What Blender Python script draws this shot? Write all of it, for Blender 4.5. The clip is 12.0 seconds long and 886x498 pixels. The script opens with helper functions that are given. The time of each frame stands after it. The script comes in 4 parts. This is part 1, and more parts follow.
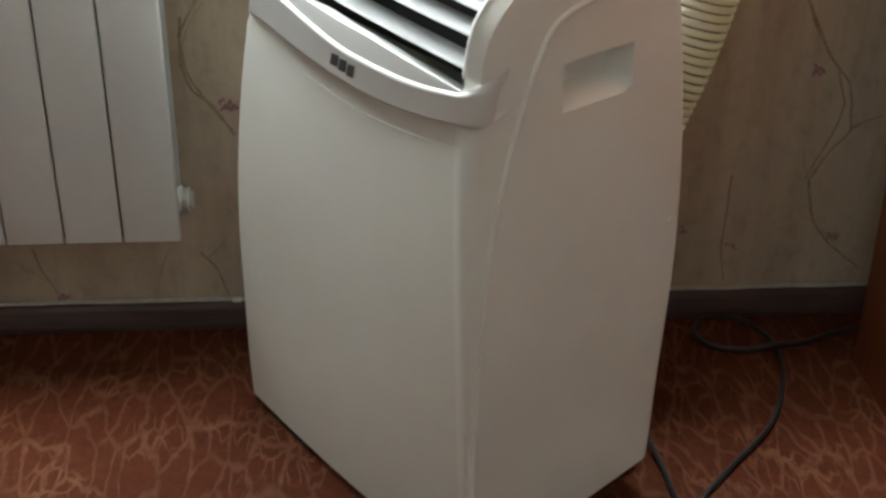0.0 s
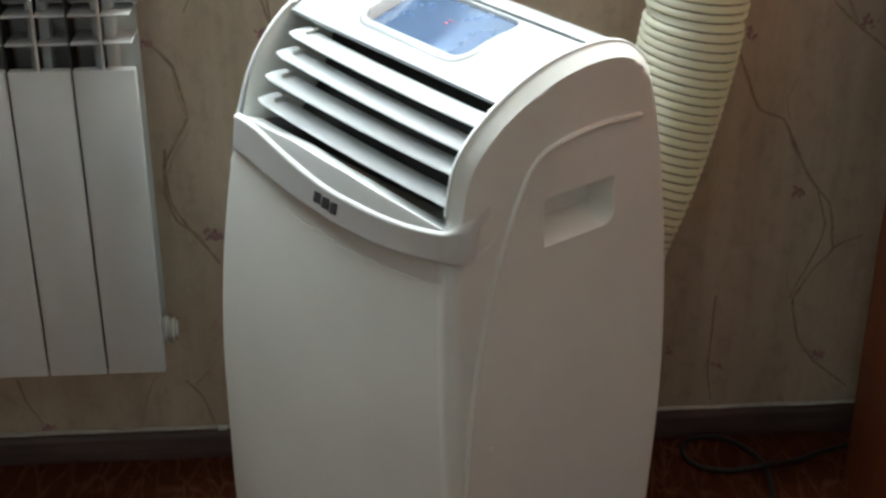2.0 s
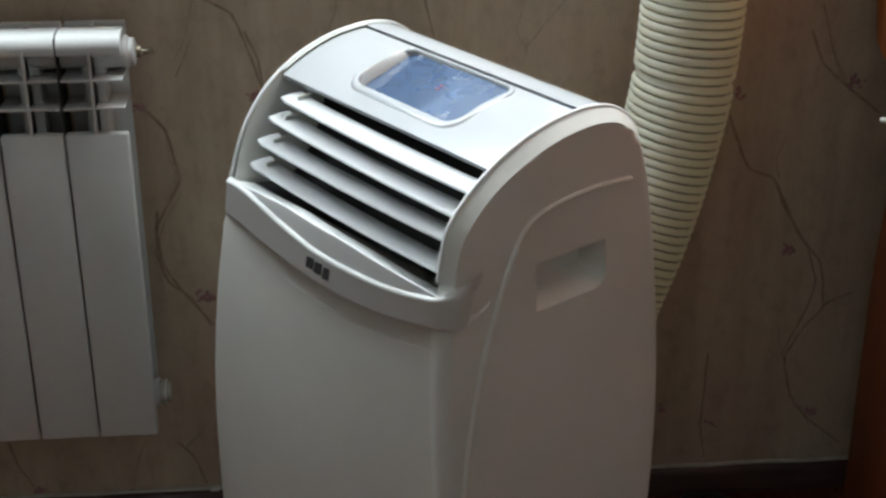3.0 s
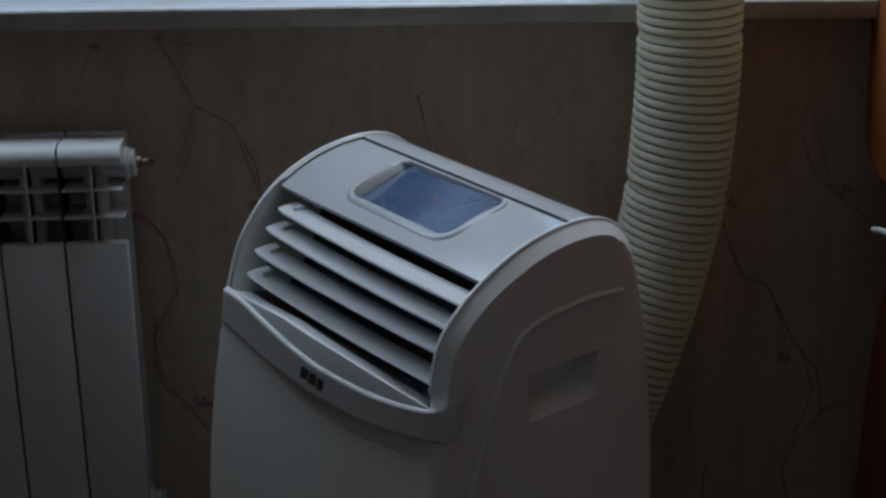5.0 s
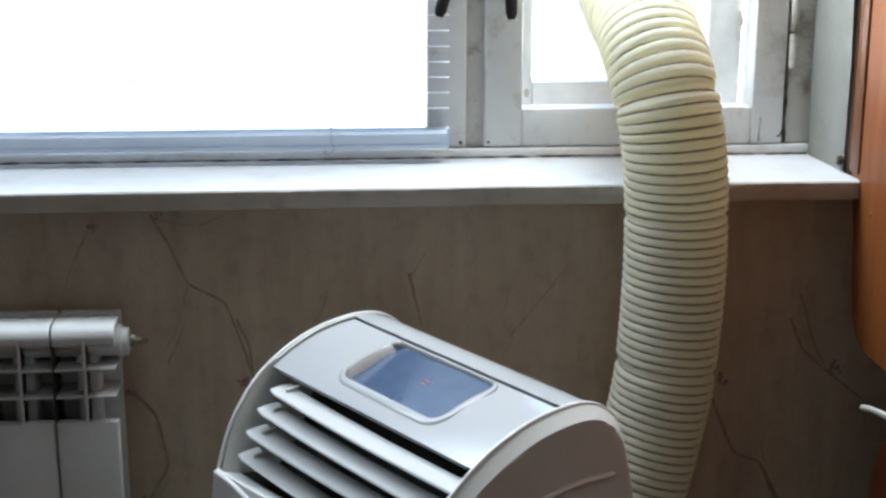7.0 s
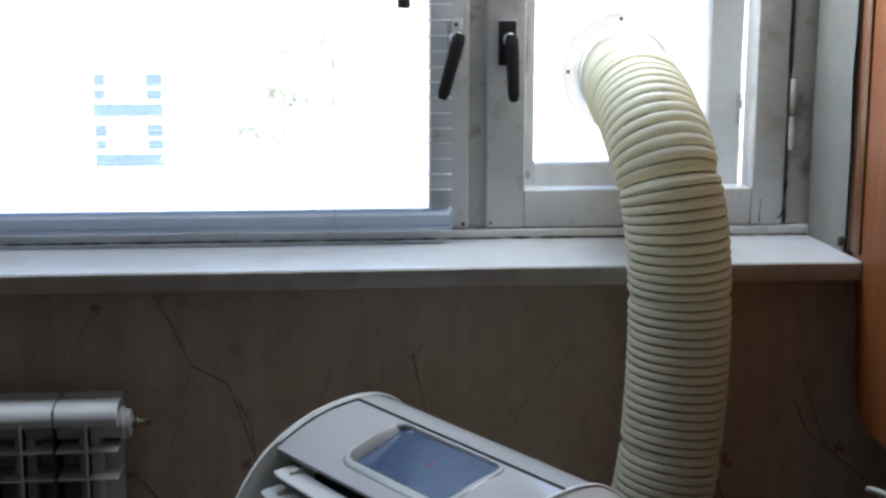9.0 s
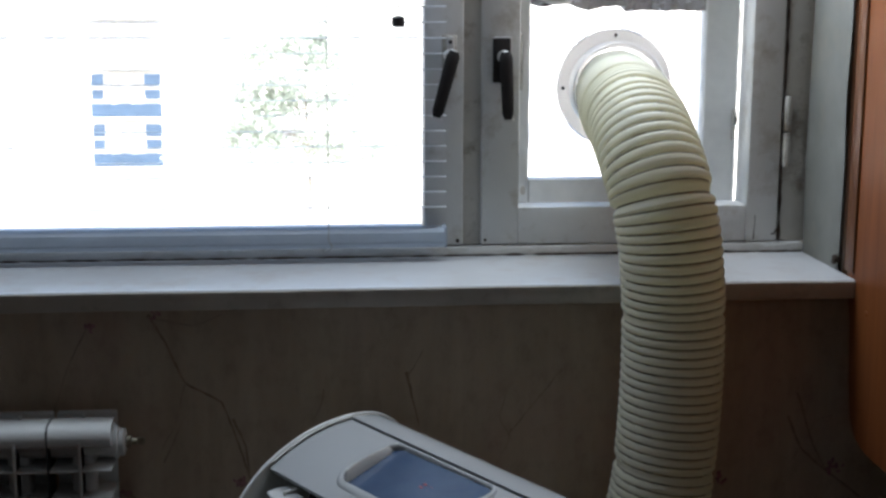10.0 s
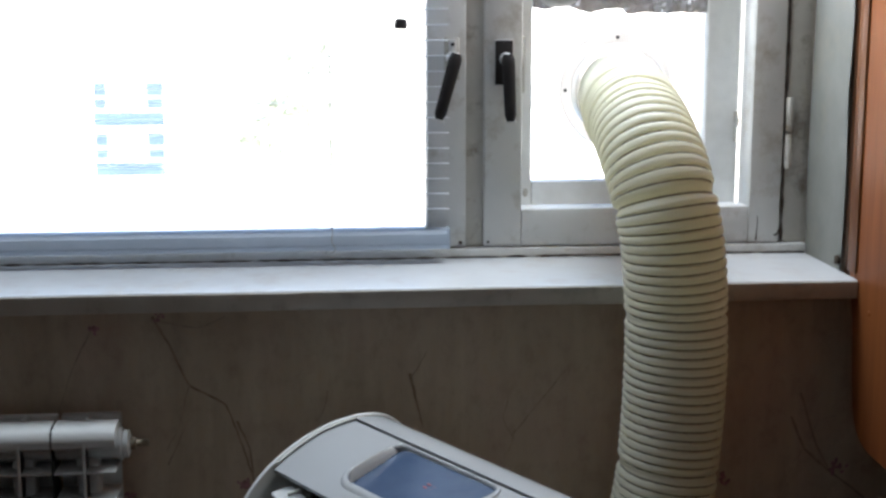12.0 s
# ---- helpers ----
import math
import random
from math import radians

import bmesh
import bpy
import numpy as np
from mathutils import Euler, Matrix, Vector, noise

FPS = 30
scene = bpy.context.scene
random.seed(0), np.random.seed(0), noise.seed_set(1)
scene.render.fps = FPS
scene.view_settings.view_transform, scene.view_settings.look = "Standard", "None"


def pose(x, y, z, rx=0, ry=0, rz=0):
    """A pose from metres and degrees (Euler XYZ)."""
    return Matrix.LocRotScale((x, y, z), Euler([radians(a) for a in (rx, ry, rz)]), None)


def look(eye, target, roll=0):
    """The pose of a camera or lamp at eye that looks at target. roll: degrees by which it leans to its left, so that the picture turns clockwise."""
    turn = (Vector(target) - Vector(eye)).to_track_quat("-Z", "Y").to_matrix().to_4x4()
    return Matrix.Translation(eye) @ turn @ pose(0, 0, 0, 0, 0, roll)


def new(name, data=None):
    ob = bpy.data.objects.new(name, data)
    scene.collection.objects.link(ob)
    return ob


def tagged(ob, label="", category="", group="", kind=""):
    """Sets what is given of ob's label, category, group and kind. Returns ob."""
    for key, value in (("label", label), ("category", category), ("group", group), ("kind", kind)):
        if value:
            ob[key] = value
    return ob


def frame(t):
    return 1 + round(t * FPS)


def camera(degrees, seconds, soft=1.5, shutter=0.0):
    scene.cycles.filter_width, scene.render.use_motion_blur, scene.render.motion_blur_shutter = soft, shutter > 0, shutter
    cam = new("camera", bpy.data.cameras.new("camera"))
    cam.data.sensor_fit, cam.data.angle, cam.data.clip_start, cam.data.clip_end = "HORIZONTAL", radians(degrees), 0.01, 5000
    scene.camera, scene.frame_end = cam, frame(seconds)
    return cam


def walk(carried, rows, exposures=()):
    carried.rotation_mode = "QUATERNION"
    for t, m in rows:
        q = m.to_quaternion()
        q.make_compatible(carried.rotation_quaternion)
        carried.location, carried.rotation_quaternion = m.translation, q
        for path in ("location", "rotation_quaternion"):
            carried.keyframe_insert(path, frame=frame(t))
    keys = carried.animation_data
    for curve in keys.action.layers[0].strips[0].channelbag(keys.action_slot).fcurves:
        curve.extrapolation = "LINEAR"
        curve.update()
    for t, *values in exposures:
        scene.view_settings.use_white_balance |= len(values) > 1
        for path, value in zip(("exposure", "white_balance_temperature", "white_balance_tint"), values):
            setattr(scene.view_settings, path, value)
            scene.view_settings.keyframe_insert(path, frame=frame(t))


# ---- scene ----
# ---- camera ----
cam = camera(36.0, 12.0, soft=2.7)


def cam_pose(x, y, z, yaw, pitch, lean):
    return pose(x, y, z, 90 + pitch, 0, yaw) @ pose(0, 0, 0, 0, 0, lean)


ROWS = [
    (0.0, -0.168, -1.7826, 1.1599, -3.94, -30.15, 0.73),
    (0.5, -0.1675, -1.7797, 1.1712, -4.12, -29.32, 0.66),
    (1.0, -0.1604, -1.7739, 1.1778, -4.16, -28.05, 0.3),
    (1.5, -0.16, -1.7704, 1.1862, -4.43, -27.14, 0.1),
    (2.0, -0.1615, -1.7686, 1.1954, -4.42, -25.99, 0.12),
    (2.5, -0.1586, -1.7675, 1.2006, -4.72, -24.85, 0.07),
    (3.0, -0.1616, -1.7649, 1.2143, -4.8, -24.02, -0.05),
    (5.0, -0.1501, -1.7728, 1.2359, -4.58, -20.04, -0.04),
    (5.5, -0.1475, -1.774, 1.2466, -4.5, -18.63, -0.24),
    (6.0, -0.1427, -1.7733, 1.2613, -4.6, -16.77, -0.31),
    (6.5, -0.1455, -1.7739, 1.2723, -4.85, -15.45, -0.07),
    (7.0, -0.1493, -1.7763, 1.2778, -4.93, -13.81, 0.08),
    (9.0, -0.1638, -1.778, 1.2807, -5.24, -10.48, 0.11),
    (9.5, -0.163, -1.7767, 1.2953, -5.12, -10.67, 0.21),
    (10.0, -0.1575, -1.7745, 1.3053, -5.3, -10.5, 0.16),
    (10.5, -0.1562, -1.7817, 1.2997, -4.97, -10.0, 0.02),
    (11.0, -0.1579, -1.779, 1.2946, -5.03, -9.98, -0.04),
    (11.5, -0.1635, -1.7779, 1.2967, -5.24, -10.1, -0.07),
    (12.0, -0.1586, -1.7797, 1.2974, -5.19, -10.16, -0.05),
]
EXPOSURES = [(0.0, 4.87, 6800, 4), (0.5, 4.7, 6750, 4), (1.0, 4.6, 6650, 2), (1.5, 4.55, 6550, 1), (2.5, 4.38, 6400, 2), (3.0, 3.92, 6400, 5), (3.2, 3.77, 6400, 5), (5.0, 2.15, 5600, 7), (5.5, 1.72, 5400, 7), (6.0, 1.7, 5500, 5), (6.5, 2.4, 5750, 5), (7.0, 3.48, 6100, 7), (7.6, 3.6, 6100, 7), (9.0, 2.55, 5900, 9), (9.5, 1.85, 5900, 9), (10.0, 2.0, 5950, 9), (10.5, 2.3, 6000, 9), (11.0, 2.6, 6100, 9), (12.0, 2.68, 6100, 9)]
walk(cam, [(r[0], cam_pose(*r[1:])) for r in ROWS], EXPOSURES)

# ---- world and light ----
world = bpy.data.worlds.new("sky")
scene.world = world
world.use_nodes = True
wn = world.node_tree.nodes
sky = wn.new("ShaderNodeTexSky")
sky.sky_type = 'NISHITA'
sky.sun_disc = False
sky.sun_elevation = radians(42)
sky.sun_rotation = radians(200)
sky.dust_density = 3.0
wn["Background"].inputs[1].default_value = 0.15
world.node_tree.links.new(sky.outputs[0], wn["Background"].inputs[0])

sun_data = bpy.data.lights.new("sun", 'SUN')
sun_data.energy, sun_data.angle, sun_data.color = 4.5, radians(3), (1.0, 0.95, 0.88)
sun = new("sun", sun_data)
sun.matrix_world = look((0, 0, 30), (-6, 25, 0))

# daylight of the sky in the upper part of the window's opening
day_data = bpy.data.lights.new("window_daylight", 'AREA')
day_data.shape, day_data.size, day_data.size_y = 'RECTANGLE', 1.5, 0.5
day_data.energy, day_data.color = 2.9, (0.90, 0.96, 1.0)
day = new("window_daylight", day_data)
day.matrix_world = look((-0.52, 0.05, 1.64), (-0.52, -0.77, 1.16))
# the same for the narrow sash
day2_data = bpy.data.lights.new("sash_daylight", 'AREA')
day2_data.shape, day2_data.size, day2_data.size_y = 'RECTANGLE', 0.36, 0.34
day2_data.energy, day2_data.color = 1.0, (0.95, 0.98, 1.0)
day2 = new("sash_daylight", day2_data)
day2.matrix_world = look((0.30, 0.06, 1.60), (0.30, -0.77, 1.12))
# and an added lamp between the sashes, shining down to brighten the frames
day3_data = bpy.data.lights.new("inner_fill", 'AREA')
day3_data.shape, day3_data.size, day3_data.size_y = 'RECTANGLE', 0.34, 0.07
day3_data.energy, day3_data.color = 0.24, (0.95, 0.98, 1.0)
day3 = new("inner_fill", day3_data)
day3.matrix_world = look((0.295, 0.215, 1.60), (0.295, 0.19, 1.0))


# ---- materials ----
def nodes_of(name):
    m = bpy.data.materials.new(name)
    m.use_nodes = True
    nt = m.node_tree
    return m, nt, nt.nodes["Principled BSDF"]


def coords(nt, scale=(1, 1, 1), rot=(0, 0, 0)):
    tc = nt.nodes.new("ShaderNodeTexCoord")
    geo = nt.nodes.new("ShaderNodeNewGeometry")
    mp = nt.nodes.new("ShaderNodeMapping")
    mp.inputs["Scale"].default_value = scale
    mp.inputs["Rotation"].default_value = rot
    nt.links.new(geo.outputs["Position"], mp.inputs["Vector"])
    return mp.outputs[0]


def noise_tex(nt, vec, scale, detail=4, rough=0.55):
    n = nt.nodes.new("ShaderNodeTexNoise")
    n.inputs["Scale"].default_value = scale
    n.inputs["Detail"].default_value = detail
    n.inputs["Roughness"].default_value = rough
    nt.links.new(vec, n.inputs["Vector"])
    return n.outputs["Fac"]


def ramp(nt, fac, stops):
    r = nt.nodes.new("ShaderNodeValToRGB")
    els = r.color_ramp.elements
    while len(els) < len(stops):
        els.new(0.5)
    for e, (p, c) in zip(els, stops):
        e.position = p
        e.color = (*c, 1) if len(c) == 3 else c
    nt.links.new(fac, r.inputs[0])
    return r.outputs[0]


def mix(nt, fac, a, b, mode='MIX'):
    m = nt.nodes.new("ShaderNodeMix")
    m.data_type = 'RGBA'
    m.blend_type = mode
    for sock, v in ((m.inputs[0], fac), (m.inputs[6], a), (m.inputs[7], b)):
        if isinstance(v, (int, float)):
            sock.default_value = v
        elif isinstance(v, tuple):
            sock.default_value = (*v, 1)
        else:
            nt.links.new(v, sock)
    return m.outputs[2]


def bump(nt, bsdf, height, strength, dist=0.001):
    b = nt.nodes.new("ShaderNodeBump")
    b.inputs["Strength"].default_value = strength
    b.inputs["Distance"].default_value = dist
    nt.links.new(height, b.inputs["Height"])
    nt.links.new(b.outputs[0], bsdf.inputs["Normal"])


def plain(name, col, rough=0.5, metal=0.0, vary=0.1, scale=18.0, dirt=None, bump_s=0.0, bump_scale=400.0, gloss=0.5, dirt_scale=0.0):
    """A surface with blotchy variation, optional dirt and a fine grain."""
    m, nt, b = nodes_of(name)
    v = coords(nt)
    n = noise_tex(nt, v, scale)
    dark = tuple(c * (1 - vary) for c in col)
    light = tuple(min(1, c * (1 + vary)) for c in col)
    c = ramp(nt, n, [(0.3, dark), (0.7, light)])
    if dirt:
        d = noise_tex(nt, v, dirt_scale or scale * 0.35, 8, 0.7)
        f = ramp(nt, d, [(0.52, (0, 0, 0)), (0.72, (1, 1, 1))])
        c = mix(nt, f, c, dirt)
    nt.links.new(c, b.inputs["Base Color"])
    b.inputs["Roughness"].default_value = rough
    b.inputs["Metallic"].default_value = metal
    b.inputs["Specular IOR Level"].default_value = gloss
    if bump_s:
        bump(nt, b, noise_tex(nt, v, bump_scale, 3), bump_s)
    return m


ac_white = plain("ac_plastic", (0.70, 0.70, 0.66), 0.42, vary=0.03, scale=6, bump_s=0.12, bump_scale=900)
# casing plastic made lighter, to brighten the side turned from the window
ac_side = plain("ac_side_plastic_lifted", (0.76, 0.77, 0.74), 0.5, vary=0.03, scale=6, bump_s=0.15, bump_scale=900)
# same white plastic, painted grey so the upward faces don't burn out
ac_gloss_dimmed = plain("ac_gloss_plastic_dimmed", (0.36, 0.37, 0.38), 0.15, vary=0.02, scale=5)
# louvres: white plastic darkened in colour to offset the light from above
ac_louvre_dimmed = plain("ac_louvre_plastic_dimmed", (0.47, 0.48, 0.485), 0.28, vary=0.02, scale=5)
ac_visor = plain("ac_visor_plastic", (0.68, 0.69, 0.685), 0.32, vary=0.02, scale=5)
dark_plastic = plain("dark_plastic", (0.02, 0.02, 0.022), 0.45)
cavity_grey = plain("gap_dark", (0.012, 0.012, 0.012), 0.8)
black_void = plain("cavity_shade", (0.008, 0.008, 0.009), 0.8)
logo_ink = plain("logo_ink", (0.03, 0.03, 0.032), 0.5)
rad_white = plain("radiator_enamel", (0.63, 0.645, 0.645), 0.45, vary=0.03, scale=8, gloss=0.3)
win_paint = plain("window_paint", (0.66, 0.66, 0.65), 0.45, vary=0.06, scale=9, dirt=(0.42, 0.39, 0.34), bump_s=0.35, bump_scale=120, dirt_scale=16)
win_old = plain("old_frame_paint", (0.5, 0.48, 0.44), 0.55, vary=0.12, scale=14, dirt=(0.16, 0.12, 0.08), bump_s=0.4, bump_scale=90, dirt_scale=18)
sill_paint = plain("sill_paint", (0.53, 0.54, 0.555), 0.24, vary=0.04, scale=7, dirt=(0.48, 0.46, 0.43), bump_s=0.35, bump_scale=35, dirt_scale=11)
# sill front faces away from the window: its shade is in this darker paint
sill_edge = plain("sill_edge_shaded", (0.44, 0.41, 0.36), 0.5, vary=0.12, scale=12, dirt=(0.25, 0.21, 0.17), bump_s=0.35, bump_scale=60, dirt_scale=14)
# white plaster in dark grey: the dimness of the niche is in the colour
plaster = plain("reveal_plaster_shaded", (0.19, 0.19, 0.175), 0.8, vary=0.14, scale=12, dirt=(0.24, 0.22, 0.18), bump_s=0.5, bump_scale=60)
ceiling_paint = plain("ceiling_paint", (0.75, 0.75, 0.73), 0.9)
side_paper = plain("plain_side_paper", (0.43, 0.41, 0.37), 0.85, vary=0.12, scale=4)
steel = plain("nickel_steel", (0.55, 0.53, 0.5), 0.3, metal=1.0)
dull_nickel = plain("dull_nickel", (0.40, 0.36, 0.28), 0.42, metal=1.0, vary=0.3, scale=200)
handle_dark = plain("dark_handle", (0.014, 0.012, 0.012), 0.5, gloss=0.3)
handle_trim = plain("handle_trim", (0.62, 0.62, 0.62), 0.3, metal=0.6)
blind_white = plain("blind_enamel", (0.80, 0.83, 0.87), 0.35, vary=0.03)
blind_rail_mat = plain("blind_rail_paint", (0.46, 0.53, 0.63), 0.22, vary=0.06)
cord_white = plain("blind_cord", (0.34, 0.34, 0.35), 0.8)
cable_black = plain("cable_rubber", (0.012, 0.012, 0.013), 0.5)
tape_grey = plain("caulk_strip", (0.5, 0.47, 0.42), 0.4, vary=0.2, scale=40)
rust_dark = plain("rusty_hole", (0.05, 0.035, 0.025), 0.9)
red_glow, nt_, b_ = nodes_of("red_led")
b_.inputs["Emission Color"].default_value = (1, 0.12, 0.08, 1)
b_.inputs["Emission Strength"].default_value = 0.002
b_.inputs["Base Color"].default_value = (0.3, 0.02, 0.02, 1)


def make_hose_material():
    m, nt, b = nodes_of("ribbed_hose_plastic")
    v = coords(nt)
    c = ramp(nt, noise_tex(nt, v, 10), [(0.3, (0.86, 0.855, 0.77)), (0.7, (0.90, 0.895, 0.82))])
    nt.links.new(c, b.inputs["Base Color"])
    b.inputs["Roughness"].default_value = 0.42
    # the thin wall lets some daylight through
    tr = nt.nodes.new("ShaderNodeBsdfTranslucent")
    tr.inputs["Color"].default_value = (0.90, 0.87, 0.66, 1)
    sh = nt.nodes.new("ShaderNodeMixShader")
    sh.inputs[0].default_value = 0.58
    nt.links.new(b.outputs[0], sh.inputs[1])
    nt.links.new(tr.outputs[0], sh.inputs[2])
    nt.links.new(sh.outputs[0], nt.nodes["Material Output"].inputs["Surface"])
    return m


def make_wallpaper():
    m, nt, b = nodes_of("wallpaper")
    v = coords(nt, (1, 1, 0.12))
    streak = noise_tex(nt, v, 22, 6, 0.6)
    big = noise_tex(nt, coords(nt), 3.5, 3)
    c = ramp(nt, streak, [(0.3, (0.42, 0.345, 0.258)), (0.5, (0.52, 0.44, 0.34)), (0.7, (0.61, 0.53, 0.415))])
    c = mix(nt, ramp(nt, big, [(0.35, (0, 0, 0)), (0.7, (0.5, 0.5, 0.5))]), c, (0.45, 0.335, 0.25))
    pink = noise_tex(nt, coords(nt, (1, 1, 0.45)), 8, 5, 0.6)
    c = mix(nt, ramp(nt, pink, [(0.5, (0, 0, 0)), (0.72, (0.55, 0.55, 0.55))]), c, (0.49, 0.35, 0.295))
    blot = noise_tex(nt, coords(nt, (1, 1, 0.7)), 38, 7, 0.68)
    c = mix(nt, 1.0, c, ramp(nt, blot, [(0.34, (0.85, 0.82, 0.79)), (0.52, (1, 1, 1)), (0.68, (1.0, 0.96, 0.90))]), 'MULTIPLY')
    nt.links.new(c, b.inputs["Base Color"])
    b.inputs["Roughness"].default_value = 0.75
    bump(nt, b, noise_tex(nt, coords(nt), 350, 4), 0.25)
    return m


def make_linoleum():
    m, nt, b = nodes_of("crackled_linoleum")
    v = coords(nt, (1, 0.34, 1), (0, 0, radians(-8)))
    wob = nt.nodes.new("ShaderNodeTexNoise")
    wob.inputs["Scale"].default_value = 14
    wob.inputs["Detail"].default_value = 3
    nt.links.new(v, wob.inputs["Vector"])
    add = nt.nodes.new("ShaderNodeVectorMath")
    add.operation = 'MULTIPLY_ADD'
    nt.links.new(wob.outputs["Color"], add.inputs[0])
    add.inputs[1].default_value = (0.06, 0.06, 0.0)
    nt.links.new(v, add.inputs[2])
    fine = nt.nodes.new("ShaderNodeTexNoise")
    fine.inputs["Scale"].default_value = 60
    fine.inputs["Detail"].default_value = 4
    nt.links.new(v, fine.inputs["Vector"])
    add2 = nt.nodes.new("ShaderNodeVectorMath")
    add2.operation = 'MULTIPLY_ADD'
    nt.links.new(fine.outputs["Color"], add2.inputs[0])
    add2.inputs[1].default_value = (0.014, 0.012, 0.0)
    nt.links.new(add.outputs[0], add2.inputs[2])

    def veins(scale, lo, hi):
        vo = nt.nodes.new("ShaderNodeTexVoronoi")
        vo.feature = 'DISTANCE_TO_EDGE'
        vo.voronoi_dimensions = '2D'
        vo.inputs["Scale"].default_value = scale
        nt.links.new(add2.outputs[0], vo.inputs["Vector"])
        return ramp(nt, vo.outputs["Distance"], [(lo, (1, 1, 1)), (hi, (0, 0, 0))])
    thick = noise_tex(nt, coords(nt), 9, 3)
    a = veins(31, 0.03, 0.11)
    a2 = veins(60, 0.02, 0.12)
    a2 = mix(nt, ramp(nt, thick, [(0.45, (0, 0, 0)), (0.6, (1, 1, 1))]), (0, 0, 0), a2)
    mask = mix(nt, 1.0, a, a2, 'LIGHTEN')
    mask = mix(nt, 1.0, mask, ramp(nt, noise_tex(nt, coords(nt), 32, 5, 0.7), [(0.35, (0.35, 0.35, 0.35)), (0.6, (1, 1, 1))]), 'MULTIPLY')
    tone = ramp(nt, noise_tex(nt, coords(nt), 45, 5, 0.7), [(0.3, (0.046, 0.0088, 0.002)), (0.7, (0.082, 0.0172, 0.0044))])
    pale = ramp(nt, thick, [(0.35, (0.092, 0.033, 0.0155)), (0.65, (0.128, 0.052, 0.027))])
    c = mix(nt, mask, tone, pale)
    nt.links.new(c, b.inputs["Base Color"])
    b.inputs["Roughness"].default_value = 0.7
    b.inputs["Specular IOR Level"].default_value = 0.15
    bump(nt, b, noise_tex(nt, coords(nt), 160, 4), 0.2)
    return m


def make_wood(name, dark, light, rough=0.35):
    m, nt, b = nodes_of(name)
    v = coords(nt, (6, 6, 0.5))
    w = noise_tex(nt, v, 12, 6, 0.6)
    c = ramp(nt, w, [(0.3, dark), (0.7, light)])
    nt.links.new(c, b.inputs["Base Color"])
    b.inputs["Roughness"].default_value = rough
    b.inputs["Specular IOR Level"].default_value = 0.25
    bump(nt, b, w, 0.1)
    return m


def make_skirting():
    m, nt, b = nodes_of("skirting_plastic")
    w = noise_tex(nt, coords(nt, (0.6, 8, 8)), 14, 5)
    c = ramp(nt, w, [(0.3, (0.045, 0.024, 0.022)), (0.7, (0.085, 0.048, 0.042))])
    nt.links.new(c, b.inputs["Base Color"])
    b.inputs["Roughness"].default_value = 0.38
    return m


def make_glass(name, tint=(1, 1, 1)):
    m, nt, b = nodes_of(name)
    b.inputs["Base Color"].default_value = (*tint, 1)
    b.inputs["Transmission Weight"].default_value = 1.0
    b.inputs["Roughness"].default_value = 0.0
    b.inputs["IOR"].default_value = 1.45
    return m


def make_display():
    m, nt, b = nodes_of("display_glass")
    c = ramp(nt, noise_tex(nt, coords(nt), 30), [(0.3, (0.045, 0.075, 0.14)), (0.7, (0.06, 0.095, 0.17))])
    nt.links.new(c, b.inputs["Base Color"])
    b.inputs["Roughness"].default_value = 0.12
    b.inputs["Specular IOR Level"].default_value = 1.0
    b.inputs["Coat Weight"].default_value = 0.8
    b.inputs["Coat Roughness"].default_value = 0.10
    return m


def make_foil():
    m, nt, b = nodes_of("crumpled_foil")
    b.inputs["Base Color"].default_value = (0.55, 0.55, 0.57, 1)
    b.inputs["Metallic"].default_value = 1.0
    b.inputs["Roughness"].default_value = 0.22
    bump(nt, b, noise_tex(nt, coords(nt), 55, 5), 1.0, 0.012)
    return m


def make_clear_plastic():
    m, nt, b = nodes_of("clear_plastic")
    b.inputs["Base Color"].default_value = (0.2, 0.2, 0.204, 1)
    b.inputs["Transmission Weight"].default_value = 0.95
    b.inputs["Roughness"].default_value = 0.3
    b.inputs["IOR"].default_value = 1.3
    return m


clear_plastic = make_clear_plastic()
hose_mat = make_hose_material()
wire_mat = plain("hose_wire", (0.24, 0.215, 0.14), 0.5, vary=0.2, scale=60)
wallpaper = make_wallpaper()
linoleum = make_linoleum()
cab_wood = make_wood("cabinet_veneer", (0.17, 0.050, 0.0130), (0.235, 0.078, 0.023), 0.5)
cab_dark = make_wood("cabinet_lower_veneer", (0.10, 0.024, 0.009), (0.15, 0.042, 0.016))
cab_edge = make_wood("cabinet_edge_veneer", (0.12, 0.045, 0.018), (0.17, 0.07, 0.03))
skirting = make_skirting()
pane_glass = make_glass("window_glass")
display = make_display()
foil = make_foil()
cap_grey = plain("cap_plastic", (0.36, 0.36, 0.35), 0.4)
vine_ink = plain("vine_print", (0.325, 0.245, 0.175), 0.8, vary=0.3, scale=60)
vine_pale = plain("pale_vine_print", (0.40, 0.315, 0.235), 0.8, vary=0.2, scale=60)
blossom_ink = plain("blossom_print", (0.35, 0.20, 0.205), 0.8, vary=0.35, scale=150)
facade_paint = plain("facade_paint", (0.66, 0.64, 0.6), 0.9, vary=0.08, scale=0.4)
facade_glass = plain("facade_glass", (0.22, 0.22, 0.23), 0.6, vary=0.3, scale=0.8)
balcony_blue = plain("balcony_blue", (0.038, 0.066, 0.11), 0.8, vary=0.15, scale=0.9)
frame_white = plain("frame_white", (0.86, 0.86, 0.85), 0.6)
bark = plain("bark", (0.27, 0.24, 0.2), 0.9, vary=0.3, scale=5)
leaf_mat = plain("leaf_green", (0.25, 0.265, 0.235), 0.6, vary=0.4, scale=1.5)
lt = leaf_mat.node_tree
lt_tr = lt.nodes.new("ShaderNodeBsdfTranslucent")
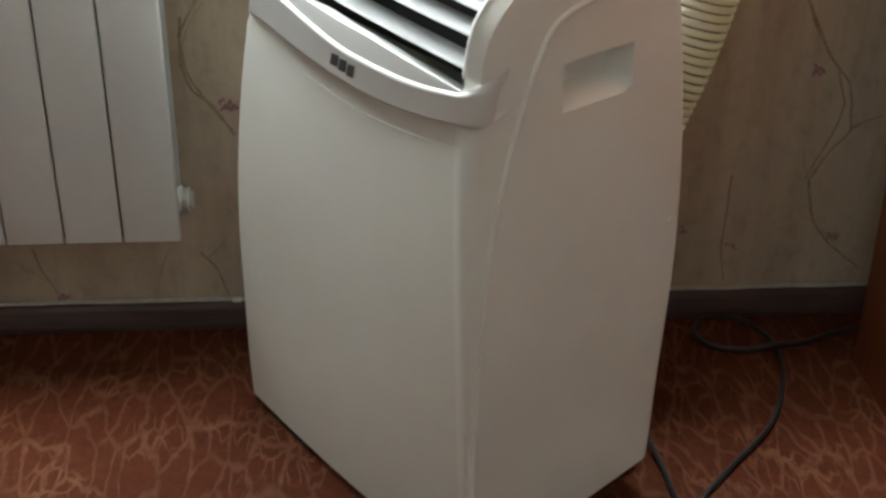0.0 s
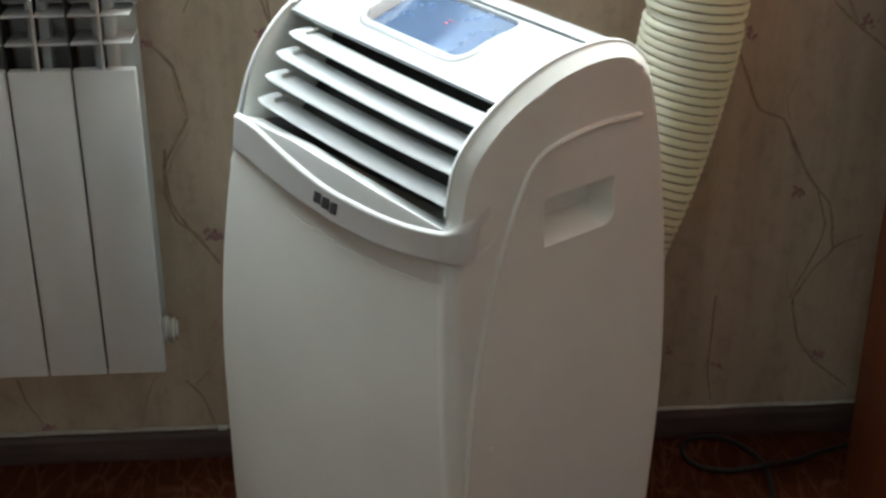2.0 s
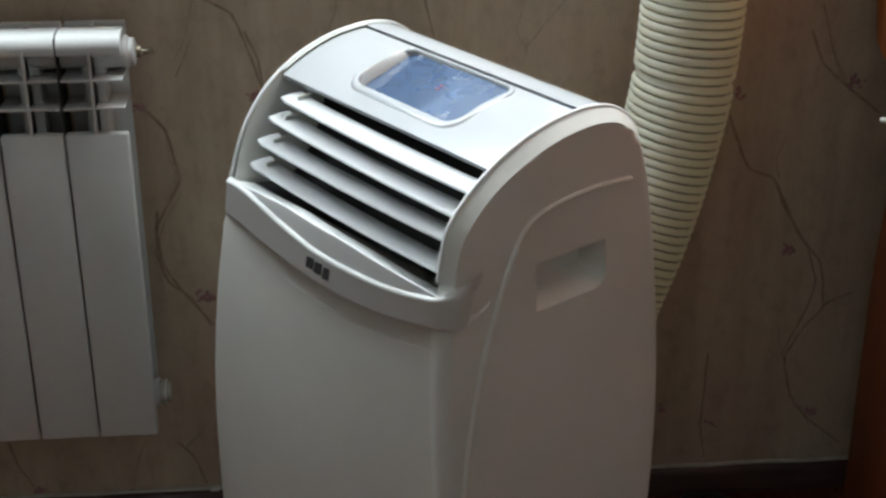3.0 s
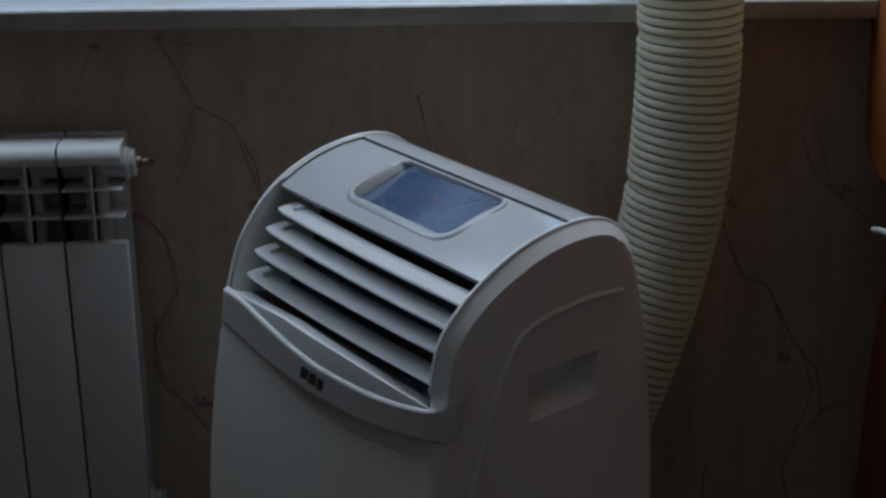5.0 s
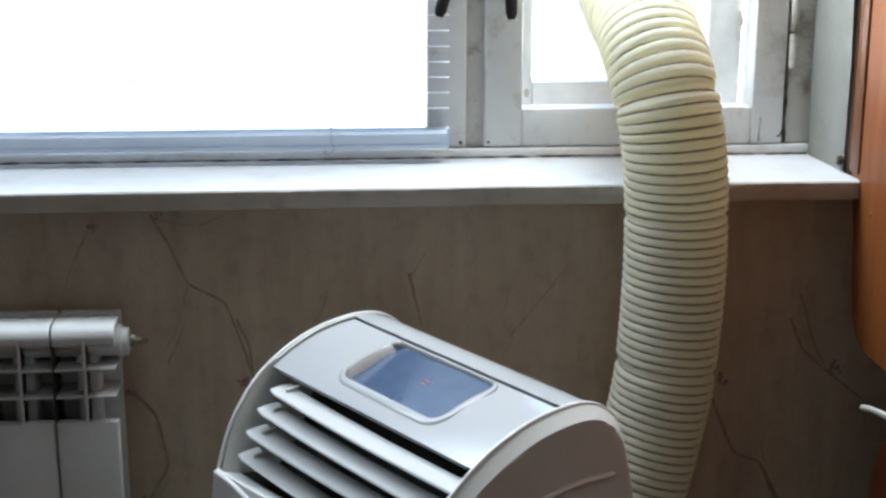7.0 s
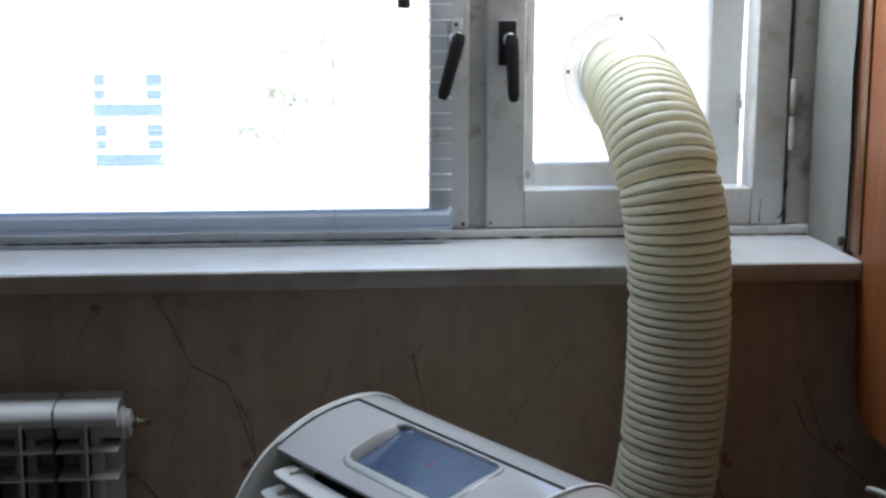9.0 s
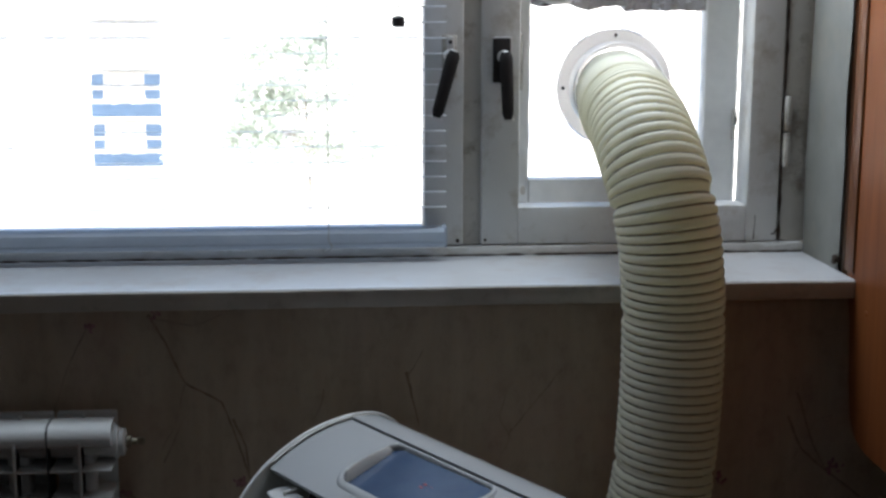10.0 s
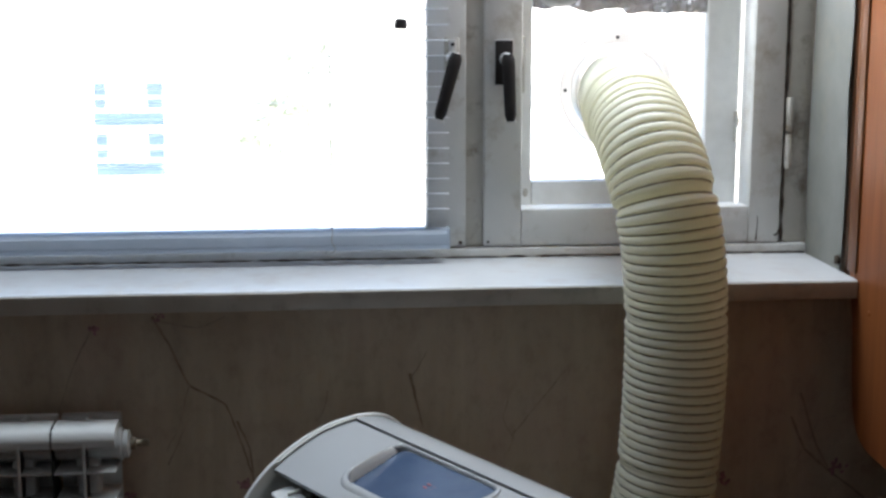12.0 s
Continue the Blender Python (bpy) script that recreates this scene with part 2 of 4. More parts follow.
lt_tr.inputs["Color"].default_value = (0.26, 0.28, 0.235, 1)
lt_mix = lt.nodes.new("ShaderNodeAddShader")
lt.links.new(lt.nodes["Principled BSDF"].outputs[0], lt_mix.inputs[0])
lt.links.new(lt_tr.outputs[0], lt_mix.inputs[1])
lt.links.new(lt_mix.outputs[0], lt.nodes["Material Output"].inputs["Surface"])
ground_mat = plain("yard_ground", (0.34, 0.33, 0.3), 0.95, vary=0.2, scale=0.3)

# ---- building helpers ----
ORIGIN = {}


def thing(name, at, label, category, group="", kind="", m=None):
    ob = new(name)
    ob.empty_display_size = 0.05
    ob.matrix_world = Matrix.Translation(at) if m is None else m
    ORIGIN[ob.name] = ob.matrix_world.copy()
    return tagged(ob, label, category, group, kind)


def finish(name, bm, material, smooth=40):
    bmesh.ops.recalc_face_normals(bm, faces=bm.faces)
    me = bpy.data.meshes.new(name)
    bm.to_mesh(me)
    bm.free()
    for p in me.polygons:
        p.use_smooth = True
    me.set_sharp_from_angle(angle=radians(smooth))
    me.materials.append(material)
    return me


def part(name, bm, material, parent, label="", smooth=40):
    """Links a bmesh, in world coordinates, as one mesh under a thing or a part."""
    bm.transform(ORIGIN[parent.name].inverted())
    ob = new(name, finish(name, bm, material, smooth))
    ob.parent = parent
    ORIGIN[ob.name] = ORIGIN[parent.name]
    return tagged(ob, label)


def solid(name, bm, material, label="", category="", kind="", group="", smooth=40, at=(0, 0, 0)):
    """A thing, or a piece of the setting, that is one mesh."""
    bm.transform(Matrix.Translation(at).inverted())
    ob = new(name, finish(name, bm, material, smooth))
    ob.matrix_world = Matrix.Translation(at)
    ORIGIN[ob.name] = ob.matrix_world.copy()
    return tagged(ob, label, category, group, kind)


def box(x0, x1, y0, y1, z0, z1, bevel=0.0, seg=2, bm=None):
    own = bmesh.new()
    bmesh.ops.create_cube(own, size=1, matrix=Matrix.Translation(((x0 + x1) / 2, (y0 + y1) / 2, (z0 + z1) / 2))
                          @ Matrix.Diagonal((x1 - x0, y1 - y0, z1 - z0, 1)))
    if bevel:
        bmesh.ops.bevel(own, geom=own.edges[:], offset=bevel, segments=seg, profile=0.5, affect='EDGES')
    if bm is None:
        return own
    return join(bm, own)


def join(bm, other):
    me = bpy.data.meshes.new("tmp")
    other.to_mesh(me)
    other.free()
    bm.from_mesh(me)
    bpy.data.meshes.remove(me)
    return bm


def grid(rows, close=False, bm=None):
    """Quads between rows of points of one length."""
    bm = bm or bmesh.new()
    vs = [[bm.verts.new(p) for p in r] for r in rows]
    n = len(vs[0])
    for a, b in zip(vs, vs[1:]):
        for i in range(n if close else n - 1):
            j = (i + 1) % n
            try:
                bm.faces.new((a[i], a[j], b[j], b[i]))
            except ValueError:
                pass
    return bm


def lathe(profile, m, seg=24, bm=None):
    """Turns (radius, height) pairs about z and places the result by m."""
    rows = []
    for r, h in profile:
        rows.append([m @ Vector((max(r, 1e-5) * math.cos(2 * math.pi * k / seg), max(r, 1e-5) * math.sin(2 * math.pi * k / seg), h)) for k in range(seg)])
    return grid(rows, True, bm)


def spline(points, per=8):
    """Points along a Catmull-Rom curve."""
    P = [Vector(p) for p in points]
    P = [2 * P[0] - P[1]] + P + [2 * P[-1] - P[-2]]
    out = []
    for i in range(1, len(P) - 2):
        a, b, c, d = P[i - 1:i + 3]
        for k in range(per):
            t = k / per
            out.append(0.5 * (2 * b + (c - a) * t + (2 * a - 5 * b + 4 * c - d) * t * t + (3 * b - a - 3 * c + d) * t ** 3))
    out.append(P[-2])
    return out


def smooth01(t):
    t = min(1, max(0, t))
    return t * t * (3 - 2 * t)


def even(points, step):
    """The same line in even steps."""
    d = [0.0]
    for a, b in zip(points, points[1:]):
        d.append(d[-1] + (b - a).length)
    n = max(2, int(d[-1] / step))
    out, k = [], 0
    for i in range(n + 1):
        s = d[-1] * i / n
        while k < len(d) - 2 and d[k + 1] < s:
            k += 1
        f = (s - d[k]) / max(d[k + 1] - d[k], 1e-9)
        out.append(points[k].lerp(points[k + 1], min(1, f)))
    return out, d[-1]


def tube(points, radius, seg=10, bm=None):
    """A tube along a line; radius is a number or a function of (length, angle)."""
    rows, s = [], 0.0
    up = Vector((0.3, -0.95, 0.1))
    n = len(points)
    for i, p in enumerate(points):
        t = (points[min(i + 1, n - 1)] - points[max(i - 1, 0)]).normalized()
        if i:
            s += (p - points[i - 1]).length
        up = (up - t * up.dot(t)).normalized()
        side = t.cross(up)
        row = []
        for k in range(seg):
            a = 2 * math.pi * k / seg
            r = radius(s, a) if callable(radius) else radius
            row.append(p + (up * math.cos(a) + side * math.sin(a)) * r)
        rows.append(row)
    bm = grid(rows, True, bm)
    return bm


# ---- the room ----
XL, XR, YB, ZC = -3.2, 1.5, -4.4, 2.6
OX0, OX1, OZ0, OZ1 = -1.75, 0.556, 0.93, 2.3   # the window's opening

solid("floor", box(XL - 0.2, XR + 0.2, YB - 0.2, 0.35, -0.12, 0.0), linoleum, "orange-brown linoleum floor with a pale crackle pattern", "floor", "structure")
w = bmesh.new()
box(XL - 0.2, XR + 0.2, 0, 0.33, 0.0, OZ0 - 0.02, bm=w)
box(XL - 0.2, XR + 0.2, 0, 0.33, OZ1, ZC, bm=w)
box(XL - 0.2, OX0, 0, 0.33, OZ0 - 0.02, OZ1, bm=w)
box(OX1, XR + 0.2, 0, 0.33, OZ0 - 0.02, OZ1, bm=w)
wall_north = solid("wall_north", w, wallpaper, "beige wallpaper with thin brown branches and small purple blossoms", "wall", "structure")
solid("wall_west", box(XL - 0.2, XL, YB, 0, 0, ZC), side_paper, "plain dull papered side wall", "wall", "structure")
solid("wall_east", box(XR, XR + 0.2, YB, 0, 0, ZC), side_paper, "plain dull papered side wall", "wall", "structure")
solid("wall_south", box(XL - 0.2, XR + 0.2, YB - 0.2, YB, 0, ZC), side_paper, "plain dull papered back wall", "wall", "structure")
solid("ceiling", box(XL - 0.2, XR + 0.2, YB - 0.2, 0.33, ZC, ZC + 0.15), ceiling_paint, "plain white painted ceiling", "ceiling", "structure")

# skirting with a rounded face and the pale strip on top of it
prof = [(0, 0.0), (-0.020, 0.0), (-0.020, 0.011), (-0.016, 0.020), (-0.0155, 0.032), (-0.013, 0.039), (-0.008, 0.043), (0, 0.043)]
solid("baseboard", grid([[(XL, y, z) for y, z in prof], [(XR, y, z) for y, z in prof]]), skirting, "dark brown plastic skirting board along the wall", "baseboard", "structure")
pts = [Vector((XL + 0.05 * i, -0.006 - 0.002 * noise.noise((i * 0.7, 0, 0)), 0.0455 + 0.0012 * noise.noise((i * 0.9, 3, 0)))) for i in range(94)]
solid("trim", tube(pts, 0.0032, 6), tape_grey, "pale grey strip of sealant above the skirting", "trim", "structure")
solid("trim", box(-0.366, -0.352, -0.017, -0.009, 0.0455, 0.0515, 0.002), frame_white, "small white plastic clip on the skirting", "trim", "structure")

# window sill: thick painted board with a soft front edge
ys = [0.15, -0.045, -0.062, -0.0642, -0.065, -0.0648, -0.063, 0.0, 0.15]
zs = [0.9385, 0.938, 0.9378, 0.9370, 0.9350, 0.915, 0.9132, 0.913, 0.913]
rows = []
for i in range(60):
    x = OX0 - 0.1 + (0.549 - OX0 + 0.1) * i / 59
    wob = 0.0012 * noise.noise((x * 6, 1, 0))
    rows.append([(x, y + (wob if y < -0.04 else 0), z + 0.6 * wob) for y, z in zip(ys, zs)])
b = grid(rows, True)
for end in (rows[0], rows[-1]):
    b.faces.new([b.verts.new(p) for p in end])
sill = solid("window_sill", b, sill_paint, "thick white painted window sill, slightly worn", "window sill", "structure", smooth=15)
# thin facing over the front of the board, coloured darker for its shade
rows = []
for i in range(80):
    x = OX0 - 0.1 + (0.549 - OX0 + 0.1) * i / 79
    wob = 0.0012 * noise.noise((x * 6, 1, 0))
    nick = 0.0012 * max(0.0, noise.noise((x * 31, 7, 0)) - 0.25)
    rows.append([(x, -0.0632 + wob, 0.9362 - nick + 0.6 * wob), (x, -0.0664 + wob, 0.9355 - 2 * nick + 0.6 * wob), (x, -0.0668 + wob, 0.9330 + 0.6 * wob), (x, -0.0666 + wob, 0.9160 + 0.6 * wob), (x, -0.0640 + wob, 0.9124 + 0.6 * wob)])
part("front_edge", grid(rows), sill_edge, sill, "blotchy beige front edge with its shade painted in")

# plaster at the sides and top of the niche, white darkened to carry its shade
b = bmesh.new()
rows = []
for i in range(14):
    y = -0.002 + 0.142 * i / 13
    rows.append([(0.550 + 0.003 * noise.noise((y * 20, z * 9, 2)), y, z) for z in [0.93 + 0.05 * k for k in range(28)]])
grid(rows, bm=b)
rv = solid("window_reveal", b, plaster, "white plastered side of the window niche, its shade painted in", "window reveal", "structure")
part("rust_mark", tube(spline([(0.5465, 0.004, 0.957), (0.5465, 0.001, 0.952), (0.5465, 0.005, 0.949)], 4), 0.0045, 7), rust_dark, rv)
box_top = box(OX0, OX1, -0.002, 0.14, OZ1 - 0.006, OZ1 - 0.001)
solid("window_reveal", box_top, plaster, "white plastered top of the window niche, its shade painted in", "window reveal", "structure")


# ---- windows ----
def sash_frame(x0, x1, z0, z1, left, right, bottom, top, y0, y1, parent, mat, bev=0.004):
    part("stile", box(x0, x0 + left, y0, y1, z0, z1, bev), mat, parent)
    part("stile", box(x1 - right, x1, y0, y1, z0, z1, bev), mat, parent)
    part("rail", box(x0 + left, x1 - right, y0 + 0.001, y1 - 0.001, z0, z0 + bottom, bev), mat, parent)
    part("rail", box(x0 + left, x1 - right, y0 + 0.001, y1 - 0.001, z1 - top, z1, bev), mat, parent)


WT = OZ1 - 0.006
wf = thing("window_frame", (-0.6, 0.16, OZ0), "old white painted double window frame with a grimy post", "window frame", kind="structure")
part("bottom_rail", box(OX0, 0.552, 0.137, 0.33, 0.925, 0.9525, 0.003), win_paint, wf)
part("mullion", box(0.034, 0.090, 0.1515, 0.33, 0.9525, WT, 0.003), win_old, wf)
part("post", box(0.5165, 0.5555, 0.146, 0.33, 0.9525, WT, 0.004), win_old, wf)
part("post", box(OX0, OX0 + 0.045, 0.146, 0.33, 0.9525, WT, 0.004), win_paint, wf)
part("top_rail", box(OX0 + 0.045, 0.5165, 0.146, 0.33, WT - 0.03, WT, 0.003), win_paint, wf)

win_l = thing("window_1", (-0.8, 0.16, 0.953), "wide white painted sash behind an open blind", "window", kind="structure")
sash_frame(OX0 + 0.047, 0.049, 0.9535, WT - 0.032, 0.06, 0.056, 0.020, 0.055, 0.141, 0.19, win_l, win_paint)
p = part("pane", box(OX0 + 0.105, -0.005, 0.165, 0.169, 0.971, WT - 0.085), pane_glass, win_l)
p.visible_shadow = False
sash_frame(OX0 + 0.047, 0.060, 0.9535, WT - 0.032, 0.05, 0.05, 0.010, 0.05, 0.25, 0.29, win_l, frame_white)
p = part("pane", box(OX0 + 0.095, 0.012, 0.268, 0.272, 0.961, WT - 0.08), pane_glass, win_l)
p.visible_shadow = False
part("screw", lathe([(0, 0), (0.0028, 0), (0.002, 0.0012), (0, 0.0014)], pose(0.041, 0.141, 0.9605, 90), 10), rust_dark, win_l)

win_r = thing("window_2", (0.29, 0.16, 0.953), "narrow white sash, its inner pane left out for an exhaust hose", "window", kind="structure")
sash_frame(0.0745, 0.511, 0.9535, WT - 0.032, 0.0545, 0.047, 0.0545, 0.055, 0.141, 0.188, win_r, win_paint, 0.003)
sash_frame(0.106, 0.478, 0.9535, WT - 0.032, 0.054, 0.052, 0.080, 0.05, 0.25, 0.29, win_r, frame_white)
p = part("pane", box(0.158, 0.428, 0.268, 0.272, 1.031, WT - 0.08), pane_glass, win_r)
p.visible_shadow = False
part("screw", lathe([(0, 0), (0.0022, 0), (0.0016, 0.001), (0, 0.0012)], pose(0.081, 0.141, 0.961, 90), 10), rust_dark, win_r)
# side lining between the two sashes
part("lining", box(0.4795, 0.509, 0.192, 0.248, 0.955, WT - 0.035, 0.002), frame_white, win_r)
part("lining", box(0.0915, 0.1045, 0.192, 0.248, 0.955, WT - 0.035, 0.002), frame_white, win_r)
part("lining", box(0.1055, 0.4785, 0.192, 0.248, 0.9535, 0.985, 0.002), frame_white, win_r)
for z in (1.063, 1.1155):
    part("hinge", lathe([(0, 0), (0.0048, 0), (0.0055, 0.003), (0.0055, 0.046), (0.0048, 0.0495), (0, 0.0495)], pose(0.5195, 0.140, z), 12), win_old, win_r)
for z in (1.091, 1.116):
    part("hinge", lathe([(0, 0), (0.003, 0.001), (0.003, 0.022), (0, 0.023)], pose(0.4725, 0.246, z), 12), win_old, win_r)


def dirt_line(points, width, seed):
    """A ragged line of old dirt in a joint."""
    sp, _ = even(spline(points, 10), 0.004)
    sp = [Vector((v.x + 0.0007 * noise.noise((v.z * 150, v.x * 150, seed)), v.y, v.z + 0.0007 * noise.noise((v.x * 150, v.z * 150, seed + 3)))) for v in sp]
    return tube(sp, lambda s, a: width * max(0.12, 0.65 + 0.9 * noise.noise((s * 45, seed, 0))), 6)


part("joint_dirt", dirt_line([(0.5145, 0.1440, 0.955), (0.5145, 0.1440, 1.2), (0.5145, 0.1440, 1.6), (0.5145, 0.1440, 2.2)], 0.0026, 1), rust_dark, win_r, "brown dirt in the joint of the sash")
part("joint_dirt", dirt_line([(0.4778, 0.2485, 1.0), (0.4778, 0.2485, 1.1), (0.4778, 0.2485, 1.35)], 0.0012, 6), rust_dark, win_r)
part("joint_dirt", dirt_line([(0.4775, 0.1412, 0.992), (0.4768, 0.1412, 0.975), (0.4758, 0.1412, 0.957)], 0.0011, 2), rust_dark, win_r)
part("joint_dirt", dirt_line([(0.5110, 0.1412, 0.972), (0.5060, 0.1412, 0.9635), (0.5025, 0.1412, 0.9650)], 0.0017, 3), rust_dark, win_r)
part("paint_stain", lathe([(0, 0), (0.006, 0), (0.005, 0.0004), (0, 0.0005)], pose(0.151, 0.2499, 1.017, 90) @ Matrix.Diagonal((0.7, 1.2, 1, 1)), 9), tape_grey, win_r)
part("joint_dirt", dirt_line([(OX0 + 0.02, 0.1365, 0.9405), (-0.9, 0.1365, 0.9400), (0.0, 0.1365, 0.9400), (0.25, 0.1365, 0.9405), (0.548, 0.1365, 0.9395)], 0.0019, 4), rust_dark, wf, "dark dirt line where frame and sill meet")
part("joint_dirt", dirt_line([(OX0 + 0.05, 0.1405, 0.9528), (-0.5, 0.1405, 0.9528), (0.1, 0.1405, 0.9528), (0.515, 0.1405, 0.9528)], 0.0010, 5), rust_dark, wf)


def lever(x, z, turn, y, parent, reach=0.0):
    m = pose(x, y, z) @ pose(0, 0, 0, 0, turn, 0)
    h = lathe([(0, 0), (0.0095, 0), (0.0095, 0.016 + reach), (0.008, 0.018 + reach), (0, 0.018 + reach)], pose(x, y, z, 90), 16)
    h = part("lever_neck", h, handle_trim, parent)
    b = bmesh.new()
    rows = []
    for i in range(12):
        t = i / 11
        wd = 0.0098 - 0.0015 * t + (-0.003 if i in (0, 11) else 0)
        th = 0.0055 - (0.002 if i in (0, 11) else 0)
        yc = -0.022 - reach - 0.008 * math.sin(t * math.pi / 2)
        zc = 0.008 - 0.093 * t
        rows.append([m @ Vector((wd * math.cos(a), yc + th * math.sin(a), zc)) for a in [2 * math.pi * k / 14 for k in range(14)]])
    grid(rows, True, b)
    b.faces.new([v for v in b.verts[:14]])
    b.verts.ensure_lookup_table()
    b.faces.new([b.verts[k] for k in range(len(b.verts) - 14, len(b.verts))])
    part("lever", b, handle_dark, parent, "dark brown lever")
    e = lathe([(0, -0.0012), (0.0083, -0.001), (0.0086, 0.0012), (0, 0.0014)], m @ pose(0, -0.030 - reach, -0.0862) @ Matrix.Diagonal((1, 0.6, 1, 1)), 14)
    part("end_cap", e, handle_trim, parent)


hl = thing("window_handle", (0.029, 0.141, 1.225), "dark window handle turned askew, its cover plate missing", "handle", "window handles")
part("bracket", box(0.0175, 0.0395, 0.1385, 0.1405, 1.193, 1.252, 0.001), win_old, hl)
part("bracket", box(0.024, 0.034, 0.132, 0.1385, 1.222, 1.250, 0.002), handle_trim, hl)
part("screw", lathe([(0, 0), (0.003, 0), (0.0022, 0.0018), (0, 0.002)], pose(0.029, 0.132, 1.243, 90), 10), dark_plastic, hl)
lever(0.029, 1.224, 16, 0.138, hl, 0.020)
hr = thing("window_handle", (0.102, 0.141, 1.215), "dark window handle hanging down on a rectangular plate", "handle", "window handles")
part("plate", box(0.0895, 0.1145, 0.135, 0.1405, 1.186, 1.248, 0.002), handle_dark, hr)
part("plate_rim", box(0.0880, 0.1160, 0.1385, 0.1408, 1.1845, 1.2495, 0.001), handle_trim, hr)
lever(0.1045, 1.222, -2, 0.135, hr)
h2 = thing("window_handle", (0.142, 0.245, 1.2), "pale handle on the outer sash, seen between the sashes", "handle", "window handles")
part("lever", box(0.1385, 0.1475, 0.236, 0.2495, 1.168, 1.252, 0.003), win_old, h2)

# ---- venetian blind ----
BX0, BX1, BY = OX0 + 0.02, 0.021, 0.112
blind = thing("venetian_blind", (-0.8, BY, 0.957), "white metal venetian blind with level open slats, lowered fully", "blind")
b = bmesh.new()
rp = [(-0.0095, -0.0148), (-0.0125, -0.0105), (-0.0132, -0.0085), (-0.0122, -0.0078), (-0.0138, -0.0068), (-0.0138, 0.000), (-0.0125, 0.007), (-0.008, 0.012), (0, 0.0145), (0.008, 0.012), (0.0125, 0.006), (0.0135, -0.004), (0.0125, -0.013), (0, -0.015)]
grid([[(x, BY + u, 0.9735 + v) for u, v in rp] for x in (BX0, BX1 - 0.002)], True, b)
rail = part("bottom_rail", b, blind_rail_mat, blind, "grey-blue bottom rail", 30)
part("end_cap", box(BX1 - 0.0025, BX1 + 0.001, BY - 0.0135, BY + 0.0135, 0.9585, 0.988, 0.001), blind_rail_mat, rail)
section = [(-0.0125, 0.0), (-0.0065, 0.0008), (0, 0.0011), (0.0065, 0.0008), (0.0125, 0.0)]
section = section + [(u, v - 0.0003) for u, v in reversed(section)]
sb = bmesh.new()
grid([[(x, u, v) for u, v in section] for x in (BX0 + 0.8, BX1 + 0.8)], True, sb)
slat_mesh = finish("slat", sb, blind_white)
for i in range(1, 58):
    s = new("slat", slat_mesh)
    s.parent = blind
    s.matrix_basis = pose(0, 0, 0.0365 + i * 0.0213 + 0.0006 * noise.noise((i, 0, 0)), -5 + 1.5 * noise.noise((i * 1.7, 5, 0)))
part("head_rail", box(BX0, BX1, BY - 0.014, BY + 0.014, WT - 0.040, WT - 0.012, 0.002), blind_white, blind)
for x in (-0.143, -0.62, -1.1, -1.55):
    part("ladder_cord", tube([Vector((x, BY - 0.0138, 0.985 + 0.1 * k)) for k in range(13)], 0.0009, 5), cord_white, blind)
part("cord_loop", tube(spline([(-0.143, BY - 0.0150, 0.985), (-0.1435, BY - 0.0165, 0.972), (-0.139, BY - 0.017, 0.962), (-0.1465, BY - 0.017, 0.9555), (-0.153, BY - 0.0165, 0.957), (-0.148, BY - 0.0165, 0.9595)], 6), 0.0008, 5), cord_white, blind)
part("pull_cord", tube([Vector((-0.046, BY - 0.02, 1.28 + 0.09 * k)) for k in range(11)], 0.0007, 5), dark_plastic, blind)
part("cord_weight", lathe([(0, -0.0075), (0.0075, -0.0075), (0.009, -0.006), (0.009, 0.005), (0.004, 0.0075), (0, 0.0075)], pose(-0.046, BY - 0.02, 1.272), 14), dark_plastic, blind, "small black cord weight")

# ---- foil and round cap at the top of the hose window ----
b = bmesh.new()
rows = []
for i in range(46):
    x = 0.159 + 0.268 * i / 45
    low = 1.283 + 0.010 * noise.noise((x * 22, 3, 0)) + (0.006 if x < 0.3 else 0) + 0.002 * random.random()
    rows.append([(x, 0.262 + 0.010 * noise.noise((x * 60, z * 60, 1)) - 0.004, low + (1.62 - low) * (k / 22)) for k, z in [(k, k * 0.02) for k in range(23)]])
grid(rows, bm=b)
solid("foil_sheet", b, foil, "crumpled silver foil filling the upper part of the window", "foil", at=(0.29, 0.262, 1.29), smooth=25)
solid("vent_cap", lathe([(0, 0.034), (0.020, 0.032), (0.036, 0.024), (0.044, 0.010), (0.046, 0.0), (0.040, -0.004)], pose(0.198, 0.246, 1.339, 90), 32), cap_grey, "round grey-white cap set in the foil", "vent cap", at=(0.205, 0.246, 1.338))

# ---- exhaust hose ----
line, hose_len = even(spline([(0.088, -0.220, 0.300), (0.136, -0.194, 0.310), (0.176, -0.170, 0.352), (0.205, -0.150, 0.425), (0.2325, -0.140, 0.495), (0.252, -0.135, 0.56),
                              (0.2675, -0.132, 0.625), (0.281, -0.131, 0.71), (0.2875, -0.130, 0.82), (0.2868, -0.130, 0.915), (0.280, -0.130, 1.00), (0.270, -0.118, 1.062), (0.262, -0.088, 1.106), (0.258, -0.042, 1.137),
                              (0.260, 0.022, 1.154), (0.268, 0.095, 1.160), (0.280, 0.17, 1.163), (0.289, 0.240, 1.166)], 10), 0.0007)


def turns(s):
    """How many turns of the spiral wire lie before the length s; they crowd towards the window."""
    k = max(0.0, s - (hose_len - 0.38))
    return s / 0.0117 + 30 * k * k


